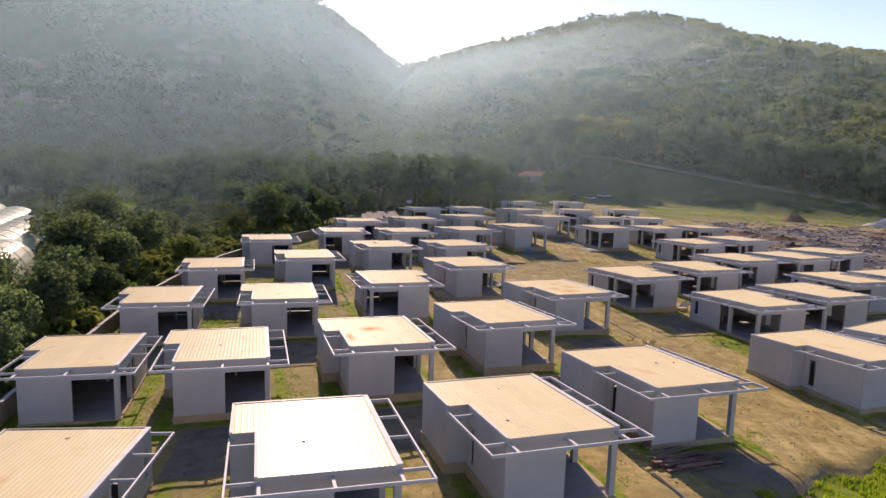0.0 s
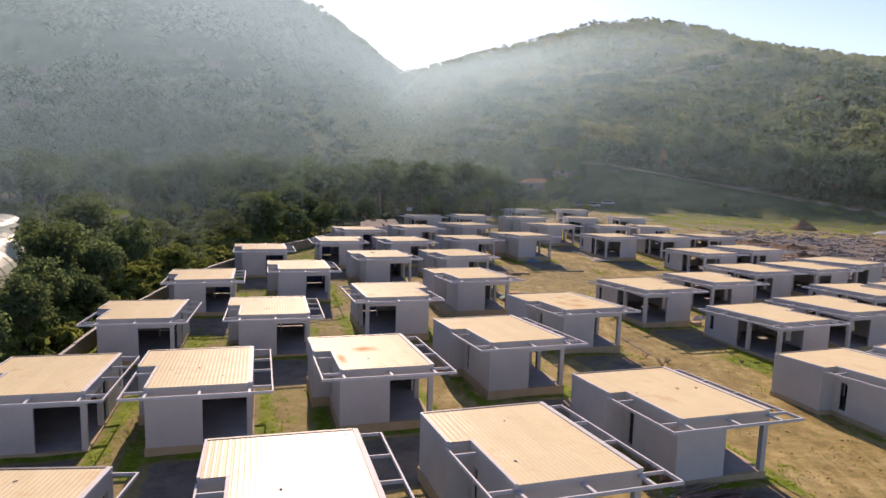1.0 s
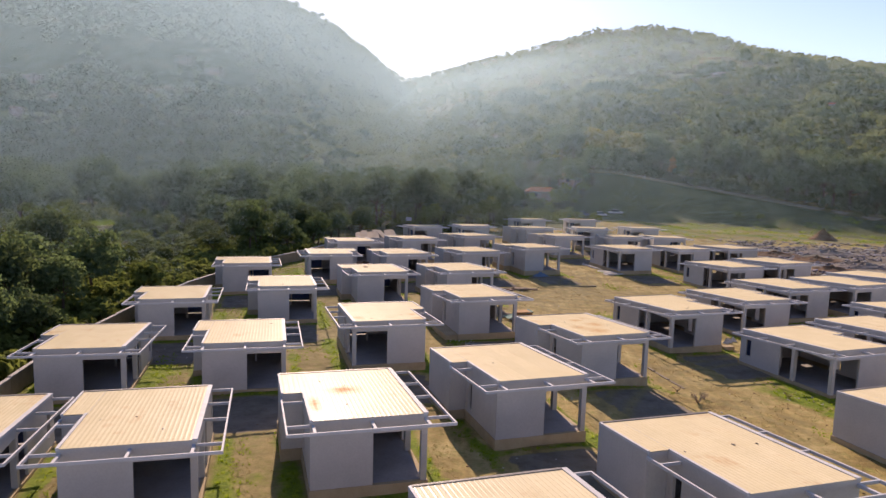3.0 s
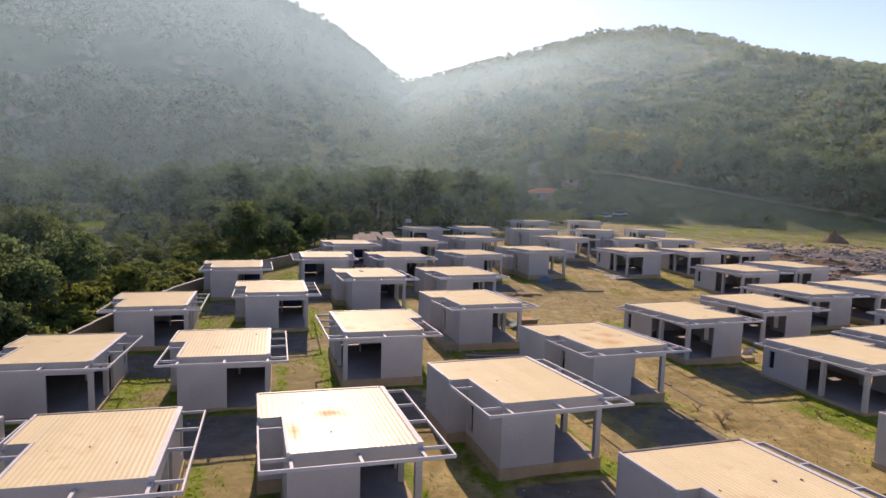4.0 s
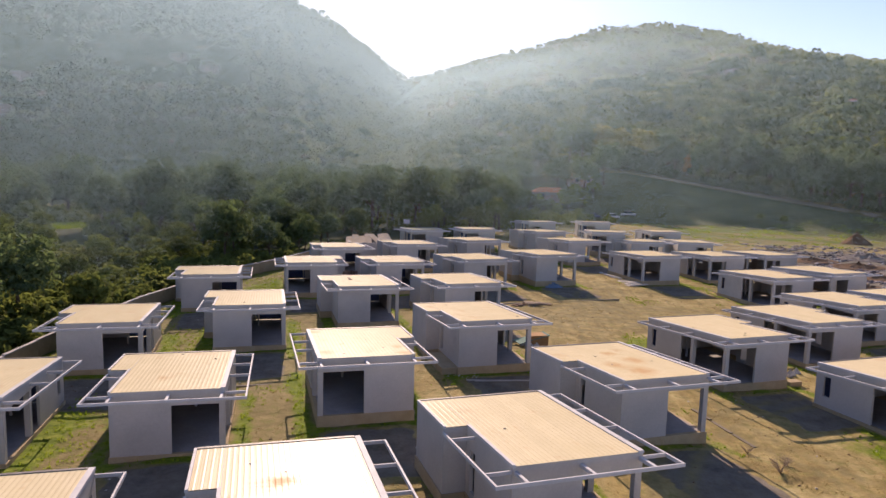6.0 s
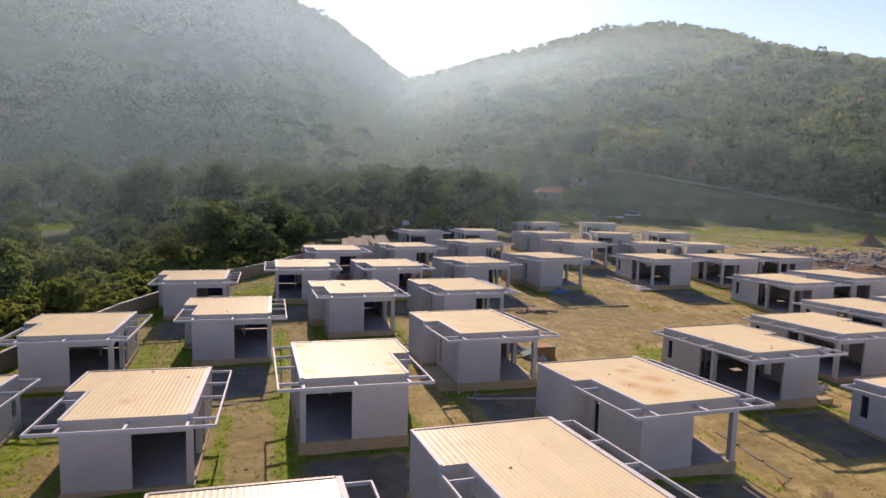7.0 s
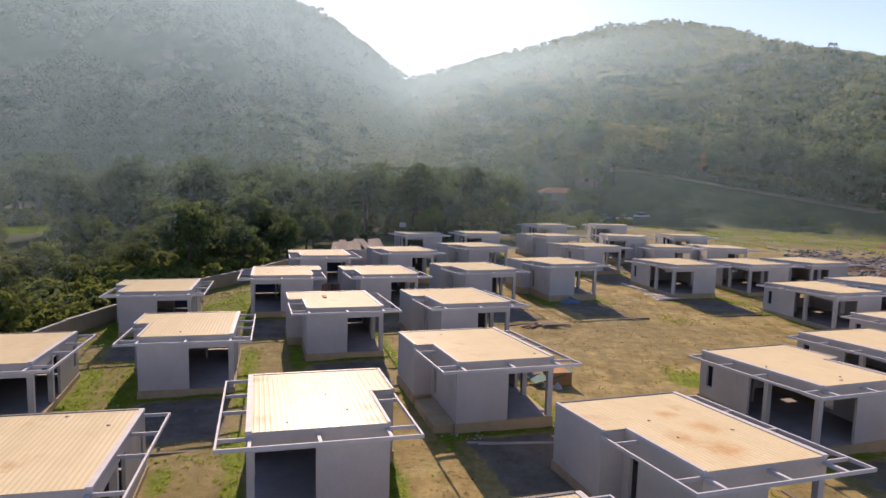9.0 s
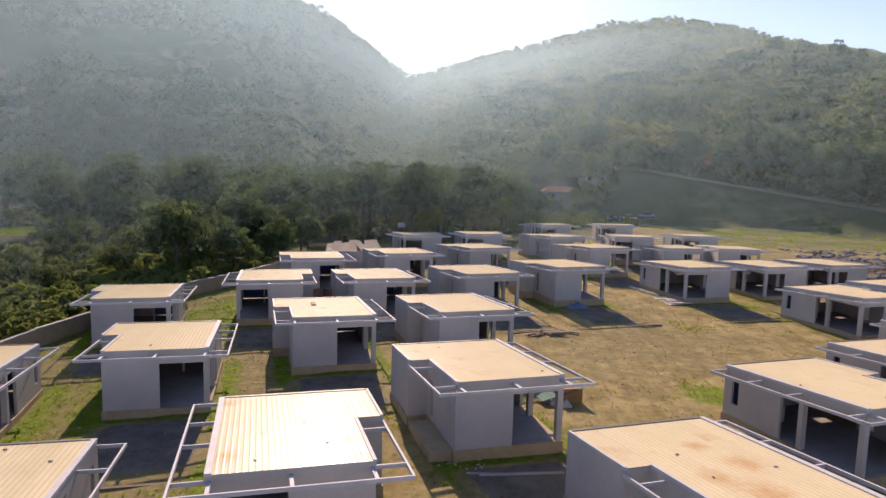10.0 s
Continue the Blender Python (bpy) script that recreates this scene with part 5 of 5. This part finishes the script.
mast.matrix_basis = standing(-15.4, 132.0)
tagged(mast, "thin dark steel mast with a short crossbar", "mast")


# ---- greenhouse tunnels to the west ----
def tunnel(x, y, turn, length, wide=8.0, tall=4.0):
    root = new("greenhouse_tunnel")
    bm = bmesh.new()
    n, rows = 14, []
    steps = max(2, int(length / 2))
    for j in range(steps + 1):
        yy = -length / 2 + length * j / steps
        sag = 0.06 if j % 2 else 0.0
        rows.append([bm.verts.new((math.cos(math.pi * i / n) * (wide / 2 - sag), yy, math.sin(math.pi * i / n) * (tall - sag))) for i in range(n + 1)])
    for a, b in zip(rows[:-1], rows[1:]):
        for i in range(n):
            bm.faces.new((a[i], a[i + 1], b[i + 1], b[i]))
    part("film", bm, M_PLASTIC, root)
    for yy in (-length / 2, length / 2):
        bm = bmesh.new()
        ring = [bm.verts.new((math.cos(math.pi * i / n) * (wide / 2 - 0.05), yy, math.sin(math.pi * i / n) * (tall - 0.05))) for i in range(n + 1)]
        bm.faces.new(ring)
        part("end_film", bm, M_PLASTIC, root)
    for j in range(0, steps + 1, 2):
        bm = bmesh.new()
        yy = -length / 2 + length * j / steps
        rings = []
        for i in range(n + 1):
            c, q = math.cos(math.pi * i / n), math.sin(math.pi * i / n)
            rings.append([bm.verts.new((c * (wide / 2 + 0.03 + dr), yy + dy, q * (tall + 0.03 + dr))) for dr, dy in ((-0.03, 0), (0, 0.03), (0.03, 0), (0, -0.03))])
        for a, b in zip(rings[:-1], rings[1:]):
            for i in range(4):
                bm.faces.new((a[i], a[(i + 1) % 4], b[(i + 1) % 4], b[i]))
        part("hoop", bm, M_PLASTIC, root)
    root.matrix_basis = standing(x, y, radians(turn))
    return tagged(root, "white plastic-film greenhouse tunnel among trees", "greenhouse", "greenhouse tunnels")


tunnel(-52.5, 65, 22, 30)
tunnel(-63.5, 87, 22, 30)
tunnel(-73.5, 98, 22, 32)
tunnel(-83.0, 104, 22, 34)


# ---- cottages on the hills, parked cars ----
# plaster dimmed so that its colour carries the shade on the cottage walls
M_PLASTER = material("shade_dimmed_plaster", (0.20, 0.17, 0.14), (0.30, 0.265, 0.22), 0.6, 6, 0.85)
M_TILE = material("red_tile_roof", (0.36, 0.13, 0.07), (0.5, 0.2, 0.11), 0.8, 7, 0.8)
M_GLASS = material("dark_pane", (0.03, 0.035, 0.04), (0.05, 0.055, 0.06), 1, 5, 0.15)


def cottage(x, y, turn, w=8.0, d=6.0, h=3.2, pitch=1.6, flat=False):
    root = new("cottage")
    bm = bmesh.new()
    box(bm, -w / 2, -d / 2, -1.5, w / 2, d / 2, h)
    part("wall", bm, M_PLASTER, root)
    bm = bmesh.new()
    if flat:
        box(bm, -w / 2 - 0.2, -d / 2 - 0.2, h + 0.004, w / 2 + 0.2, d / 2 + 0.2, h + 0.3)
    else:
        v = box(bm, -w / 2 - 0.4, -d / 2 - 0.4, h + 0.004, w / 2 + 0.4, d / 2 + 0.4, h + pitch)
        for p in v[4:]:
            p.co.y *= 0.02
            p.co.x *= 0.6
    part("roof", bm, M_PLASTER if flat else M_TILE, root)
    for k in (-1, 0, 1):
        bm = bmesh.new()
        if k:
            box(bm, k * w * 0.28 - 0.5, -d / 2 - 0.04, 1.0, k * w * 0.28 + 0.5, -d / 2 + 0.02, 2.2)
        else:
            box(bm, -0.5, -d / 2 - 0.05, 0.0, 0.5, -d / 2 + 0.02, 2.1)
        part("window" if k else "door", bm, M_GLASS if k else M_WOOD, root)
    root.matrix_basis = standing(x, y, radians(turn))
    return tagged(root, "small flat-roofed pale house on the hillside" if flat else "small plastered cottage with a red tiled roof", "house", "hillside houses")


for args in ((20.0, 243.0, 8, 10, 6, 2.8, 1.4), (5.2, 250.0, -6, 8, 6, 2.6, 1.4), (30.0, 249.0, 15, 7, 5, 2.6, 1.3), (81.5, 380, 14, 7, 5, 3.2, 1.4), (144, 310, 25, 7, 5, 3.4, 1.4)):
    cottage(*args)
for args in ((126, 398, 20, 8, 6, 3.4), (-5.2, 318, 5, 7, 5, 3.0), (-3 + 9, 322, 12, 4, 4, 2.8), (-220, 340, -25, 8, 5, 3.0), (-168, 394, -18, 8, 6, 3.2), (-148, 386, -15, 9, 5, 3.0), (-208, 308, -28, 8, 5, 3.0)):
    cottage(*args, flat=True)
M_RUBBER = material("tyre_rubber", (0.02, 0.02, 0.02), (0.04, 0.04, 0.04), 2, 10, 0.9)


def car(x, y, turn, colour, label):
    root = new("parked_car")
    paint = material("car_paint", tuple(c * 0.9 for c in colour), colour, 0.5, 8, 0.3, bump=0)
    bm = bmesh.new()
    v = box(bm, -2.1, -0.85, 0.3, 2.1, 0.85, 0.85)
    for p in v[4:]:
        p.co.y *= 0.94
        p.co.x *= 0.97
    part("body", bm, paint, root, bevel=0.08)
    bm = bmesh.new()
    v = box(bm, -1.3, -0.76, 0.853, 1.0, 0.76, 1.45)
    for p in v[4:]:
        p.co.y *= 0.82
        p.co.x *= 0.72
    part("cabin", bm, M_GLASS, root, bevel=0.05)
    bm = bmesh.new()
    box(bm, -0.92, -0.6, 1.453, 0.7, 0.6, 1.5)
    part("roof_panel", bm, paint, root, bevel=0.02)
    for wx in (-1.3, 1.3):
        for wy in (-0.78, 0.78):
            bm = bmesh.new()
            limb(bm, (wx, wy - 0.1, 0.32), (wx, wy + 0.1, 0.32), 0.32, 0.32, 14)
            part("wheel", bm, M_RUBBER, root)
    root.matrix_basis = standing(x, y, radians(turn))
    return tagged(root, label, "car", "parked cars")


car(36.8, 225.5, 12, (0.38, 0.40, 0.44), "silver car parked at the site's far edge")
car(41.8, 227.0, 8, (0.3, 0.31, 0.34), "grey car parked at the site's far edge")
car(31.6, 226.5, 30, (0.1, 0.12, 0.18), "dark blue car parked under the trees")


def sign_board(x, y):
    root = new("sign_board")
    for dx in (-0.45, 0.45):
        bm = bmesh.new()
        box(bm, dx - 0.05, -0.05, -0.3, dx + 0.05, 0.05, 3.7)
        part("post", bm, M_WOOD, root)
    bm = bmesh.new()
    box(bm, -0.6, -0.10, 2.9, 0.6, -0.055, 3.7)
    part("panel", bm, M_STEEL, root, "blank white sheet panel")
    root.matrix_basis = standing(x, y, 0.1)
    return tagged(root, "white board on posts at the wood's edge", "sign board")


sign_board(-15.2, 157.0)
